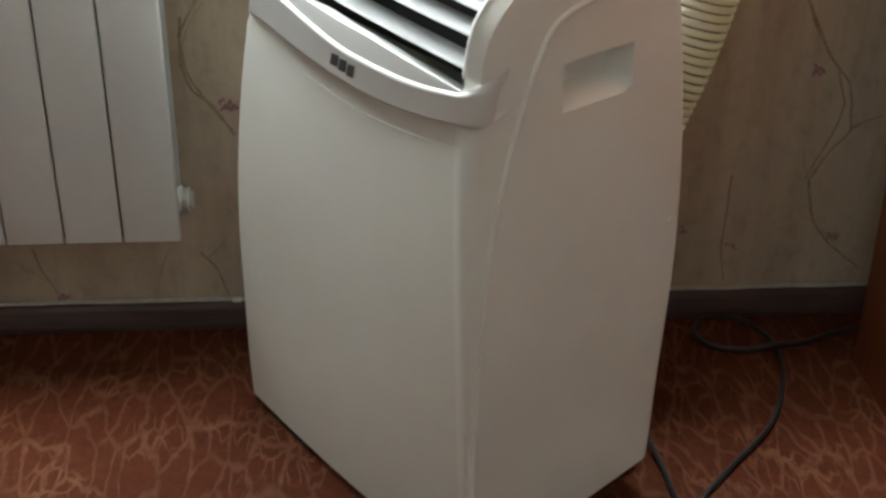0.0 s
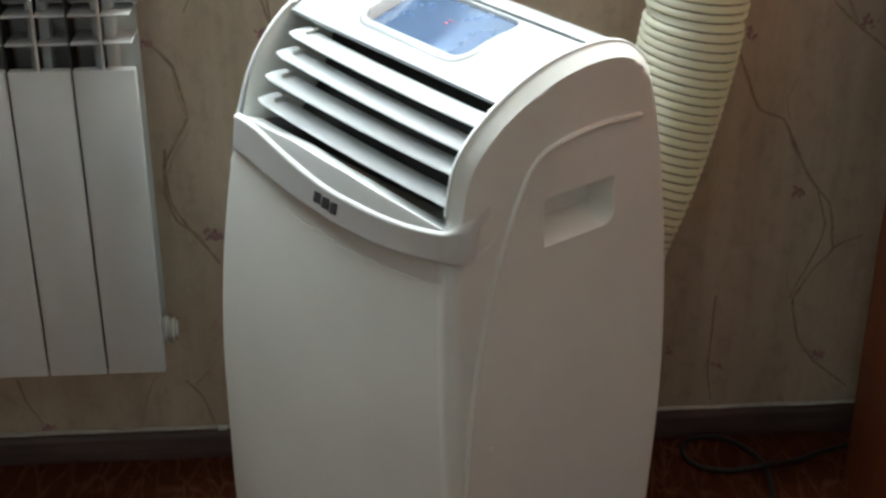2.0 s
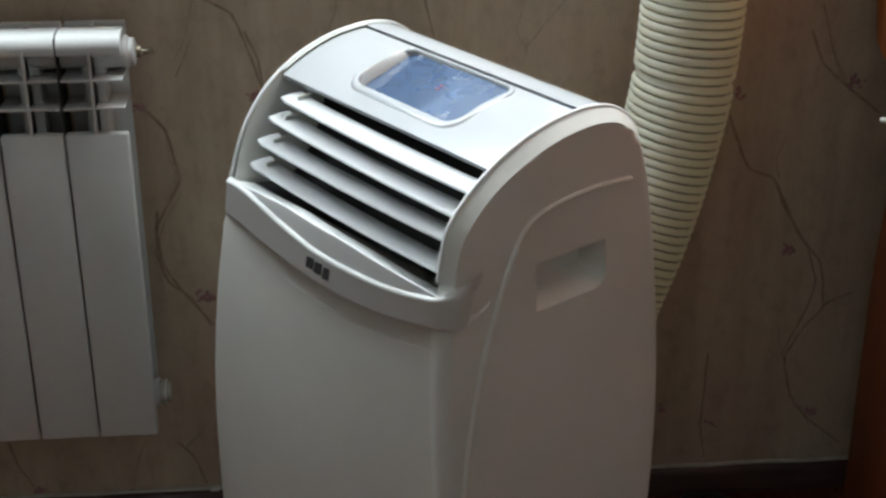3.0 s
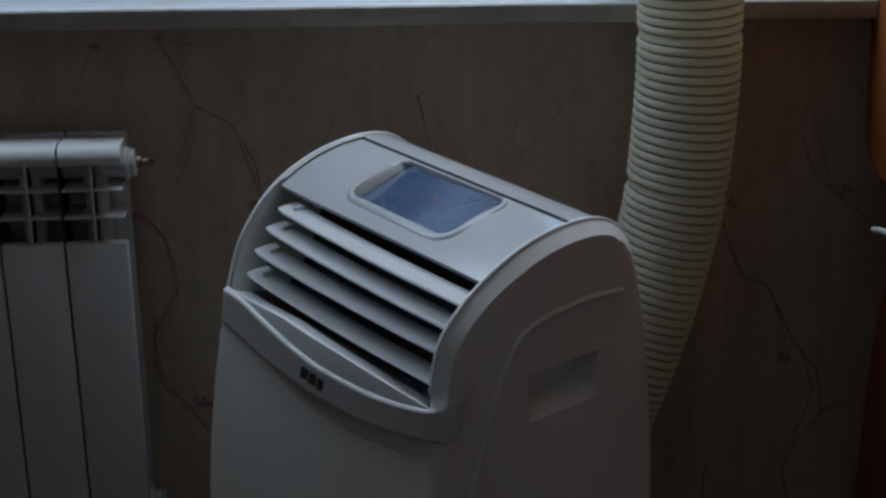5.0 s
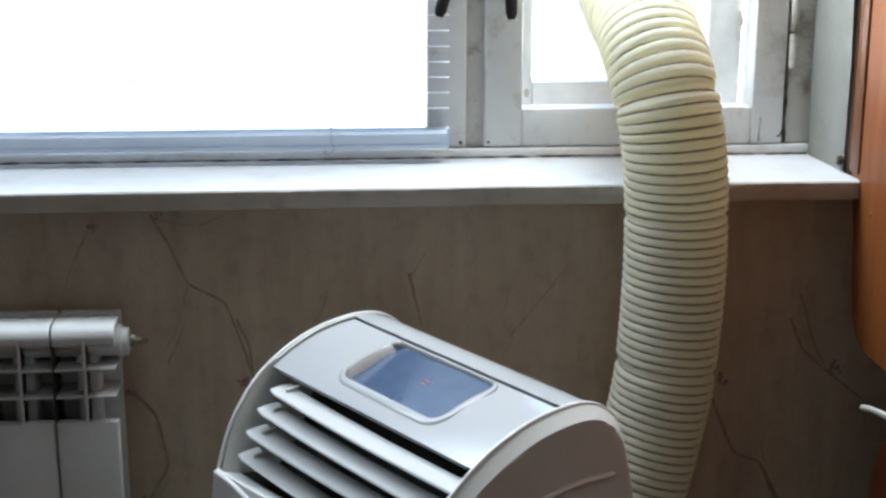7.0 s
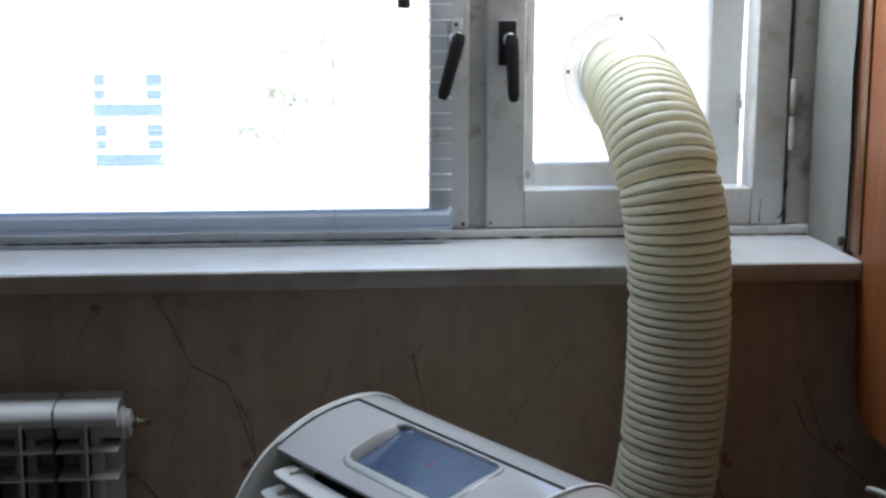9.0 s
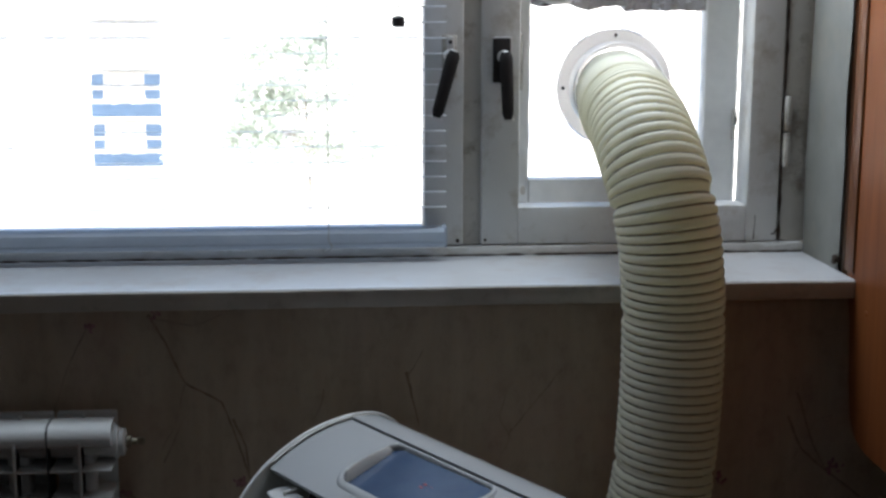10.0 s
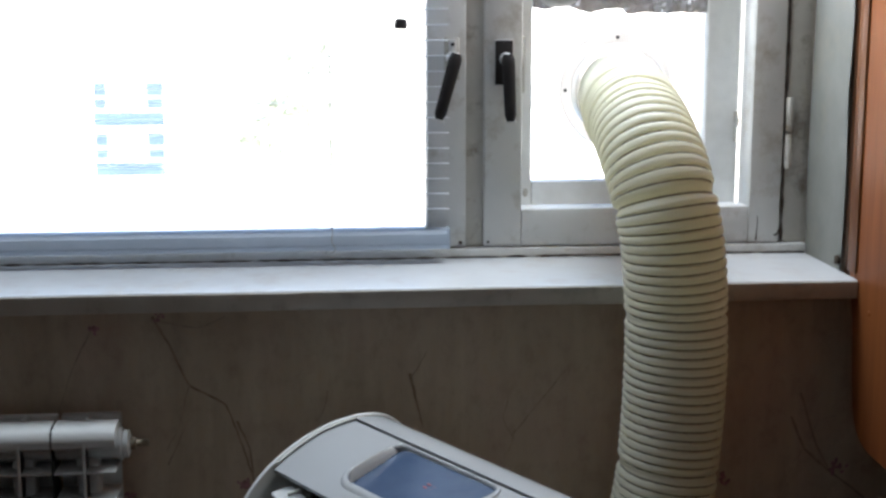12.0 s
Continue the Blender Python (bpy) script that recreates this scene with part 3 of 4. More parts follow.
def ribs(s, a):
    u = turns(s) + a / (2 * math.pi)
    kink = 0.0040 * (math.exp(-((s - 0.50) / 0.006) ** 2) + 0.8 * math.exp(-((s - 0.70) / 0.005) ** 2) + 1.3 * math.exp(-((s - 0.845) / 0.006) ** 2) + 1.1 * math.exp(-((s - 0.985) / 0.006) ** 2) + 1.3 * math.exp(-((s - hose_len + 0.21) / 0.006) ** 2))
    d = abs(u - round(u))
    sag = 0.0009 * noise.noise((s * 14, math.cos(a) * 1.5, math.sin(a) * 1.5))
    return 0.0638 + 0.0016 * abs(math.sin(math.pi * u)) - 0.0066 * math.exp(-(d / 0.085) ** 2) - kink + sag - 0.0035 * smooth01((s - hose_len + 0.20) / 0.14)


hose = thing("exhaust_hose", (0.286, -0.13, 0.30), "ivory ribbed plastic exhaust hose leading up to the window", "exhaust hose")
part("tube", tube(line, ribs, 40), hose_mat, hose, smooth=70)
# spiral wire lying in the grooves
wire, run, up = [], 0.0, Vector((0.3, -0.95, 0.1))
for i, p in enumerate(line):
    t = (line[min(i + 1, len(line) - 1)] - line[max(i - 1, 0)]).normalized()
    run += (p - line[i - 1]).length if i else 0.0
    up = (up - t * up.dot(t)).normalized()
    a = -2 * math.pi * (turns(run) % 1.0)
    wire.append(p + (up * math.cos(a) + t.cross(up) * math.sin(a)) * (ribs(run, a) + 0.0048))
part("spiral_wire", tube(wire, 0.0014, 5), wire_mat, hose, "thin darker spiral wire in the grooves", 80)
fl = lathe([(0.062, -0.040), (0.0685, -0.040), (0.0705, -0.036), (0.0705, -0.006), (0.080, -0.004), (0.0865, -0.004), (0.0885, -0.001), (0.0885, 0.0), (0.060, 0.0)], pose(0.291, 0.266, 1.170, -90), 48)
flange = part("flange", fl, clear_plastic, hose, "clear plastic ring on the pane")
for k in range(4):
    a = math.pi / 2 + k * math.pi / 2
    part("screw", lathe([(0, 0), (0.003, 0), (0.0022, 0.0016), (0, 0.002)], pose(0.291 + 0.079 * math.cos(a), 0.2615, 1.170 + 0.079 * math.sin(a), 90), 8), dark_plastic, flange)

# ---- radiator ----
RX, RF, RZ0 = -0.420, -0.116, 0.210


def radiator_section(parent, x1):
    x0 = x1 - 0.0774
    xc = (x0 + x1) / 2
    b = bmesh.new()
    box(x0, x1, RF, RF + 0.016, RZ0, 0.650, 0.0026, 2, b)                 # front plate
    box(xc - 0.002, xc + 0.002, RF + 0.005, RF + 0.078, RZ0 + 0.02, 0.757, 0.0, 1, b)
    box(xc - 0.015, xc + 0.015, RF + 0.026, RF + 0.056, RZ0 + 0.02, 0.752, 0.008, 2, b)
    box(xc - 0.002, xc + 0.002, RF + 0.0015, RF + 0.03, 0.648, 0.757, 0.0007, 1, b)
    for z in (0.683, 0.719):
        box(x0 + 0.001, x1 - 0.001, RF + 0.002, RF + 0.068, z - 0.0014, z + 0.0014, 0.0006, 1, b)
    box(x0 + 0.0006, x1 - 0.0006, RF + 0.060, RF + 0.0625, RZ0 + 0.03, 0.752, 0.0, 1, b)
    prof = [(0.010, 0.748), (0.003, 0.752), (0.002, 0.758), (0.004, 0.767), (0.011, 0.7740), (0.022, 0.7765), (0.050, 0.7755), (0.052, 0.748)]
    g = grid([[(x, RF + u, z) for u, z in prof] for x in (x0, x1)], True)
    for x in (x0, x1):
        g.faces.new([g.verts.new((x, RF + u, z)) for u, z in prof])
    join(b, g)
    box(x0 + 0.001, x1 - 0.001, RF + 0.066, RF + 0.080, 0.752, 0.7765, 0.002, 2, b)
    box(xc - 0.002, xc + 0.002, RF + 0.045, RF + 0.07, 0.752, 0.779, 0.0, 1, b)
    for z in (0.254, 0.745):
        lathe([(0.019, 0), (0.019, 0.0786)], pose(x0 - 0.0004, RF + 0.040, z, 0, 90, 0), 20, b)
    return part("section", b, rad_white, parent, smooth=35)


rad = thing("radiator", (RX - 0.32, -0.076, 0.21), "white sectional aluminium radiator hung on the wall below the sill", "radiator")
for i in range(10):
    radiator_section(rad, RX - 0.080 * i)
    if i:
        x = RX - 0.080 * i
        # near-black strip fills each gap between sections in place of its deep shade
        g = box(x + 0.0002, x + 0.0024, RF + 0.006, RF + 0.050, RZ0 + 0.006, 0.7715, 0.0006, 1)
        part("gap_shade", g, cavity_grey, rad, "thin dark strip standing in for the shade of the gap")
# end plugs, the upper one with a bleed valve
up = lathe([(0, 0), (0.021, 0), (0.021, 0.004), (0.018, 0.006), (0.018, 0.012), (0.012, 0.014), (0, 0.014)], pose(RX + 0.0005, RF + 0.040, 0.745, 0, 90, 0), 20)
plug = part("end_plug", up, rad_white, rad)
part("valve", lathe([(0, 0), (0.008, 0), (0.008, 0.006), (0.0045, 0.007), (0.0045, 0.014), (0.003, 0.015), (0, 0.015)], pose(RX + 0.0145, RF + 0.040, 0.745, 0, 90, 0), 10), dull_nickel, plug, "dull metal bleed valve")
part("key", box(RX + 0.0265, RX + 0.038, RF + 0.038, RF + 0.042, 0.741, 0.750, 0.001), dull_nickel, plug)
low = part("end_plug", lathe([(0, 0), (0.020, 0), (0.020, 0.0045), (0.0165, 0.005), (0.0165, 0.011), (0.0175, 0.0115), (0.0175, 0.0145), (0.013, 0.015), (0.013, 0.018), (0, 0.0185)], pose(RX - 0.001, RF + 0.040, 0.256, 0, 90, 0), 20), rad_white, rad, "white end plug")
for d, q in ((0.0052, 0.0172), (0.0088, 0.0172), (0.0149, 0.0150)):
    part("ring", lathe([(q - 0.003, 0), (q, 0.0002), (q, 0.0018), (q - 0.003, 0.002)], pose(RX - 0.001 + d, RF + 0.040, 0.256, 0, 90, 0), 20), dull_nickel, low, "dark metal ring")
for x in (RX - 0.16, RX - 0.56):
    part("bracket", box(x - 0.0415, x - 0.0385, RF + 0.05, 0.0, 0.735, 0.760, 0.0005), steel, rad)

# ---- portable air conditioner: a across, b into the depth ----
ACM = pose(0, 0, 0, 0, 0, -55)
AC0 = 0.224


def acpart(name, bm, mat, parent, label="", smooth=40, shaped=True):
    for v in bm.verts:
        if not shaped:
            break
        if v.co.z < 0.12 and name != "base":    # the lower edge rises towards the back
            v.co.z += 0.052 * min(1.0, max(0.0, (v.co.y + 0.37) / 0.29)) * (1 - v.co.z / 0.12)
        if v.co.x > 0.03:   # the hood stands a little askew, lower at its near end
            v.co.z -= 0.04 * (v.co.x - 0.03) * smooth01((v.co.z - 0.66) / 0.1)
        if v.co.x > AC0 and name != "side_seam":    # the front is bowed: its near edge lies further back
            v.co.y += 0.012 * min(1, (v.co.x - AC0) / 0.22) ** 2 * smooth01((-0.352 - v.co.y) / 0.036)
        if v.co.x < AC0:    # the far side leans in more than the near one
            v.co.x = AC0 + (v.co.x - AC0) * float(np.interp(v.co.z, (0.0, 0.3, 0.45, 0.57, 0.66, 0.72, 0.78), (1.05, 0.995, 0.955, 0.912, 0.932, 0.965, 1.0)))
    bm.transform(ACM)
    return part(name, bm, mat, parent, label, smooth)


ac = thing("air_conditioner", ACM @ Vector((AC0, -0.22, 0)), "white portable air conditioner on the floor, rounded top, open louvres", "air conditioner")
ORIGIN[ac.name] = ac.matrix_world.copy()
OUT = [(-0.386, 0.016), (-0.394, 0.12), (-0.399, 0.25), (-0.401, 0.38), (-0.397, 0.50), (-0.391, 0.57), (-0.385, 0.61), (-0.376, 0.645), (-0.361, 0.684), (-0.342, 0.713),
       (-0.318, 0.738), (-0.29, 0.757), (-0.258, 0.7715), (-0.225, 0.7815), (-0.19, 0.7868), (-0.155, 0.787), (-0.125, 0.780), (-0.100, 0.763), (-0.087, 0.741), (-0.082, 0.705),
       (-0.068, 0.615), (-0.060, 0.5), (-0.061, 0.38), (-0.069, 0.25), (-0.078, 0.12), (-0.086, 0.016)]
OUTL = spline([(0, b_, z_) for b_, z_ in OUT], 4)
TOP = max(range(len(OUTL)), key=lambda i: OUTL[i].z)


def half(z):
    return 0.230 - 0.027 * smooth01((z - 0.25) / 0.53) + 0.006 * smooth01((0.2 - z) / 0.2)


def rad_at(z):
    return 0.013


ZF = [v.z for v in OUTL[:TOP + 1]]
BF = [v.y for v in OUTL[:TOP + 1]]
ZB = [v.z for v in OUTL[TOP:]][::-1]
BB = [v.y for v in OUTL[TOP:]][::-1]


def front_b(z):
    return float(np.interp(z, ZF, BF))


def top_z(b):
    ys = [v.y for v in OUTL]
    k0 = next(i for i, v in enumerate(OUTL) if v.z > 0.70)
    k1 = max(i for i, v in enumerate(OUTL) if v.z > 0.70)
    return float(np.interp(b, ys[k0:k1 + 1], [v.z for v in OUTL[k0:k1 + 1]]))


# the outline moved inwards by the edge's radius, for the flat of the sides
INL = []
for i, v in enumerate(OUTL):
    t = (OUTL[min(i + 1, len(OUTL) - 1)] - OUTL[max(i - 1, 0)]).normalized()
    n_in = Vector((0, t.z, -t.y))
    INL.append(v + n_in * rad_at(v.z))
ITOP = max(range(len(INL)), key=lambda i: INL[i].z)


def branch(seq):
    seq = sorted(seq, key=lambda v: v.z)
    return [v.z for v in seq], [v.y for v in seq]


IZF, IBF = branch(INL[:ITOP + 1])
IZB, IBB = branch(INL[ITOP:])
GB0, GB1, GZ0, GZ1 = -0.2535, -0.150, 0.574, 0.6275   # the hand grip in the side


def side_shell(sgn, grip):
    b = bmesh.new()
    ztop = INL[ITOP].z
    zs = sorted(set([round(0.016 + 0.0365 * k, 4) for k in range(15)] + [GZ0, GZ1, 0.59, 0.606, 0.64, 0.658, 0.675, 0.69] + [round(0.69 + (ztop - 0.69) * math.sin(k / 14 * math.pi / 2), 5) for k in range(15)]))
    rows = []
    for z in zs:
        f, k = float(np.interp(z, IZF, IBF)), float(np.interp(z, IZB, IBB))
        g0, g1 = max(f, min(GB0, k)), min(k, max(GB1, f))
        if z >= 0.69:
            g0, g1 = f + (k - f) * 0.38, f + (k - f) * 0.78
        cols = [f + (g0 - f) * i / 4 for i in range(5)] + [g0 + (g1 - g0) * i / 4 for i in range(1, 5)] + [g1 + (k - g1) * i / 3 for i in range(1, 4)]
        rows.append([(AC0 + sgn * half(z), y, z) for y in cols])
    vs = [[b.verts.new(p) for p in r] for r in rows]
    for j in range(len(zs) - 1):
        for i in range(11):
            if grip and zs[j] >= GZ0 - 1e-6 and zs[j + 1] <= GZ1 + 1e-6 and 4 <= i < 8:
                continue
            b.faces.new((vs[j][i], vs[j][i + 1], vs[j + 1][i + 1], vs[j + 1][i]))
    # rounded edge, following the outline
    rim = []
    for k in range(8):
        th = min(k, 6) / 6 * math.pi / 2
        row = []
        for q, v in zip(INL, OUTL):
            r = rad_at(v.z)
            flat = smooth01((v.z - 0.582) / 0.012) if v.y < -0.12 else smooth01((v.z - 0.70) / 0.05)
            s = min(k, 6) / 6
            p = q.lerp(v, math.sin(th) * (1 - flat) + s * flat)
            a = half(p.z) - r * ((1 - math.cos(th)) * (1 - flat) + s * flat) - (0.0005 if k == 7 and v.y < -0.29 and v.z > 0.6 else 0.006 if k == 7 else 0)
            row.append((AC0 + sgn * a, p.y, p.z))
        rim.append(row)
    grid(rim, bm=b)
    bmesh.ops.remove_doubles(b, verts=b.verts, dist=0.0004)
    return b


shells = {}
for sgn in (1, -1):
    shells[sgn] = acpart("side_shell", side_shell(sgn, sgn > 0), ac_side if sgn > 0 else ac_white, ac, "matt off-white side shell", 32)
# hand grip pocket, with a sloping floor
b = bmesh.new()
x1, x0 = AC0 + half(0.6), AC0 + half(0.6) - 0.030
rim_pts = [(GB0, GZ1), (GB0, GZ0), (GB1 - 0.016, GZ0), (GB1 - 0.008, GZ0 + 0.0025), (GB1 - 0.0025, GZ0 + 0.008), (GB1, GZ0 + 0.016), (GB1, GZ1)]
deep_pts = [(GB0 + 0.003, GZ1), (GB0 + 0.003, GZ0 + 0.018), (GB1 - 0.020, GZ0 + 0.018), (GB1 - 0.016, GZ0 + 0.019), (GB1 - 0.013, GZ0 + 0.022), (GB1 - 0.012, GZ0 + 0.027), (GB1 - 0.012, GZ1)]
o = [(AC0 + half(z), y, z) for y, z in rim_pts]
n_ = [(x0, y, z) for y, z in deep_pts]
grid([o, n_], True, b)
b.faces.new([b.verts.new(p) for p in n_])
corner = [(GB1 - 0.016, GZ0), (GB1 - 0.008, GZ0 + 0.0025), (GB1 - 0.0025, GZ0 + 0.008), (GB1, GZ0 + 0.016), (GB1, GZ0)]
b.faces.new([b.verts.new((AC0 + half(z) + 0.0002, y, z)) for y, z in corner])
acpart("hand_grip", b, ac_side, shells[1], "", 30)
# raised line on each side
for sgn in (1, -1):
    pts2 = [(-0.112, 0.690), (-0.16, 0.694), (-0.202, 0.692), (-0.242, 0.684), (-0.267, 0.669), (-0.284, 0.644), (-0.301, 0.61), (-0.323, 0.557), (-0.343, 0.494), (-0.360, 0.42), (-0.371, 0.327), (-0.377, 0.2), (-0.378, 0.1), (-0.376, 0.02)]
    crv = [Vector((AC0 + sgn * (half(v.z) + 0.0002), v.y, v.z)) for v in spline([(0, p_, q_) for p_, q_ in pts2], 6)]
    acpart("side_seam", tube(crv, 0.0036, 8), ac_side, shells[sgn])
for y, z in ((-0.332, 0.365), (-0.083, 0.395)):
    acpart("screw_cap", lathe([(0, 0), (0.0042, 0), (0.0034, 0.0015), (0, 0.002)], pose(AC0 + half(z) - 0.0006, y, z, 0, 90, 0), 12), ac_side, shells[1])

# front panel, gently bowed
rows = []
for k in range(24):
    z = 0.016 + (0.604 - 0.016) * k / 23
    hw = half(z) - rad_at(z) - 0.006
    rows.append([(AC0 + hw * q, front_b(z) - 0.006 * (1 - q * q), z) for q in [i / 12 - 1 for i in range(25)]])
acpart("front_panel", grid(rows), ac_white, ac, "off-white bowed front panel")
# fine shadow groove of the panel below the visor
gr = []
for i in range(33):
    q = i / 16 - 1
    z = 0.566 - 0.008 * (1 - q * q)
    gr.append(Vector((AC0 + 0.07 + 0.13 * q, front_b(z) - 0.006 * (1 - (0.37 + 0.68 * q) ** 2) + 0.0004, z)))
acpart("panel_groove", tube(gr, 0.0010, 6), ac_side, ac)
# visor: a bowed band with a raised curve and a crescent above it, wrapped round both ends
VA = [0.058 + 0.367 * i / 55 for i in range(56)]


def eased(xs, zs):
    z = np.interp(VA, xs, zs)
    for _ in range(4):
        z[1:-1] = (z[:-2] + z[1:-1] * 2 + z[2:]) / 4
    return z


def visor_b(a):
    return -0.412 + 0.6 * (a - AC0) ** 2


V_CURVE = eased([0.058, 0.085, 0.12, 0.145, 0.206, 0.258, 0.304, 0.346, 0.385, 0.424], [0.6435, 0.6475, 0.6475, 0.6440, 0.6333, 0.6243, 0.6213, 0.6190, 0.6197, 0.6242])
V_LOW = eased([0.058, 0.092, 0.138, 0.202, 0.2556, 0.3026, 0.345, 0.384, 0.4167, 0.425], [0.6005, 0.6045, 0.6015, 0.5968, 0.592, 0.5885, 0.5867, 0.5887, 0.5917, 0.5930])
V_RIDGE = np.maximum(eased([0.058, 0.09, 0.19, 0.293, 0.3745, 0.4176, 0.425], [0.6455, 0.6500, 0.6569, 0.6487, 0.6359, 0.6279, 0.6265]), V_CURVE + 0.0022)


def visor_section(b, low, cur, rid):
    deep = min(1.0, (rid - cur) / 0.024)
    inn = 0.005 + 0.0025 * deep
    top = b + 0.0045    # the band leans back a little
    return [(b + 0.030, low + 0.012), (b + 0.0065, low + 0.0002), (b + 0.0030, low), (b + 0.0008, low + 0.0014), (b, low + 0.004), (top, cur - 0.0060), (top - 0.0012, cur - 0.0026), (top - 0.0008, cur - 0.0006), (top + 0.0012, cur + 0.0010),
            (top + 0.0034, cur + 0.0016), (top + inn - 0.002, rid - 0.0016), (top + inn - 0.0014, rid), (top + inn + 0.0006, rid - 0.0002), (top + inn + 0.0040, rid - 0.006), (b + 0.040, rid - 0.014)]


cols = [[(a, b_, z_) for b_, z_ in visor_section(visor_b(a), lo, cu, ri)] for a, lo, cu, ri in zip(VA, V_LOW, V_CURVE, V_RIDGE)]


def wrap_end(first, steps, shell, rise, drop):
    """Columns that carry the band round its end and lay it onto the side shell."""
    out = []
    for n, (a, back, low) in enumerate(steps):
        f = (n + 1) / len(steps)
        col = []
        for k, (a0, b0, z0) in enumerate(first):
            up = max(0.0, (k - 5) / 9)
            z = z0 + low * max(0.0, 1 - k / 6) + up * f * rise - drop * f * min(1.0, k / 5)
            b = b0 + back
            sh = float(np.interp(z, (0.58, 0.61, 0.645, 0.684), (-0.390, -0.385, -0.376, -0.361))) + shell + back * 0.8
            col.append((a, b + (sh - b) * up * f if k else b, z))
        out.append(col)
    return out


left_end = wrap_end(cols[0], ((0.048, 0.004, 0.0), (0.039, 0.010, 0.0005), (0.032, 0.018, 0.0015), (0.0275, 0.030, 0.004)), 0.004, 0.002, 0.014)
right_end = wrap_end(cols[-1], ((0.4315, 0.0035, -0.001), (0.4370, 0.010, -0.0035), (0.4408, 0.019, -0.004), (0.4418, 0.028, -0.001), (0.4396, 0.038, 0.006)), 0.014, 0.026, 0.0)
visor = acpart("visor", grid(left_end[::-1] + cols + right_end), ac_visor, ac, "smooth curved band below the louvres", 50, False)
# thin bright lip along both sides of the opening and the deck
for sgn in (1, -1):
    lip = [Vector((AC0 + sgn * (half(v.z) - rad_at(v.z) - (0.0022 if sgn > 0 else 0.0012)), v.y - 0.0006, v.z + 0.0006)) for v in OUTL[:TOP + 13] if v.z > 0.628 or v.y > -0.2]
    acpart("rim_lip", tube(lip, 0.0024, 8), ac_visor, shells[sgn])
# maker's mark as plain dark shapes
mk = bmesh.new()
for k, wd in enumerate((0.0125, 0.0115, 0.0095)):
    a0 = 0.2425 + 0.0146 * k
    lean = -0.115 * (a0 - 0.2425)
    box(a0, a0 + wd, 0, 1, 0.6048 + lean, 0.6166 + lean, 0.0, 1, mk)
for v in mk.verts:
    v.co.z -= 0.115 * (v.co.x % 0.0146) * 0.3
    v.co.y = visor_b(v.co.x) + 0.0045 * smooth01((v.co.z - 0.594) / 0.024) + (-0.0010 if v.co.y < 0.5 else 0.004)
acpart("mark", mk, logo_ink, visor, "small dark maker's mark", 40, False)

# louvres, and behind them a near-black sheet painted as the shade of the cavity
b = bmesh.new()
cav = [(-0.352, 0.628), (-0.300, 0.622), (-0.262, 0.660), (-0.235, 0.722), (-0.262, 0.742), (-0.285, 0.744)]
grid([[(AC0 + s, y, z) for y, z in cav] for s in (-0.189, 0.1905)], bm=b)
acpart("outlet_cavity", b, black_void, ac, "air outlet, its inner shade painted near black")
for s in (-0.188, 0.1975):
    b = bmesh.new()
    ck = [(v.y + 0.0012, v.z - 0.0008) for v in OUTL[:TOP] if 0.603 < v.z < 0.7565] + [(-0.25, 0.745), (-0.24, 0.70), (-0.29, 0.63)]
    def cheek(z, d):
        return AC0 + (s - d if s < 0 else min(s, half(z) - rad_at(z) - 0.0022) + d)
    grid([[(cheek(z, 0), y, z) for y, z in ck], [(cheek(z, 0.001), y, z) for y, z in ck]], True, b)
    b.faces.new([b.verts.new((cheek(z, 0), y, z)) for y, z in ck])
    acpart("outlet_cheek", b, ac_white, ac)
LOUVRES = (((0.0655, -0.3666, 0.6580), (0.4116, -0.3671, 0.6430)), ((0.0665, -0.3557, 0.6845), (0.4150, -0.3556, 0.6722)),
           ((0.0675, -0.3395, 0.7090), (0.4140, -0.3440, 0.6948)), ((0.0675, -0.3210, 0.7290), (0.4120, -0.3278, 0.7168)))
for tip0, tip1 in LOUVRES:
    rows = []
    p0, p1 = Vector(tip0), Vector(tip1)
    for i in range(25):
        f = i / 24
        p = p0.lerp(p1, f)
        q = 2 * f - 1
        short = 0.004 if i == 0 else 0.0
        pf = [(0.0, 0.0), (-0.0013, 0.0014), (0.0, 0.0030), (0.010, 0.0040), (0.020, 0.0042), (0.029, 0.0036), (0.029, 0.0020), (0.019, 0.0024), (0.008, 0.0014)]
        rows.append([(p.x, p.y - 0.0045 * (1 - q * q) + u + short, p.z + v_) for u, v_ in pf])
    b = grid(rows, True)
    b.verts.ensure_lookup_table()
    b.faces.new([b.verts[k] for k in range(9)])
    b.faces.new([b.verts[len(b.verts) - 9 + k] for k in range(9)])
    lv = acpart("louvre", b, ac_louvre_dimmed, ac, "", 35, False)
    for da in (0.022,):
        b = box(p0.x + da, p0.x + da + 0.0035, p0.y + 0.010, p0.y + 0.030, p0.z + 0.002, p0.z + 0.0085, 0.001, 1)
        acpart("pivot", b, ac_white, lv, "", 40, False)

# top deck with its display
HD = 0.182
S0, S1, SB0, SB1 = 0.142, 0.317, -0.269, -0.180


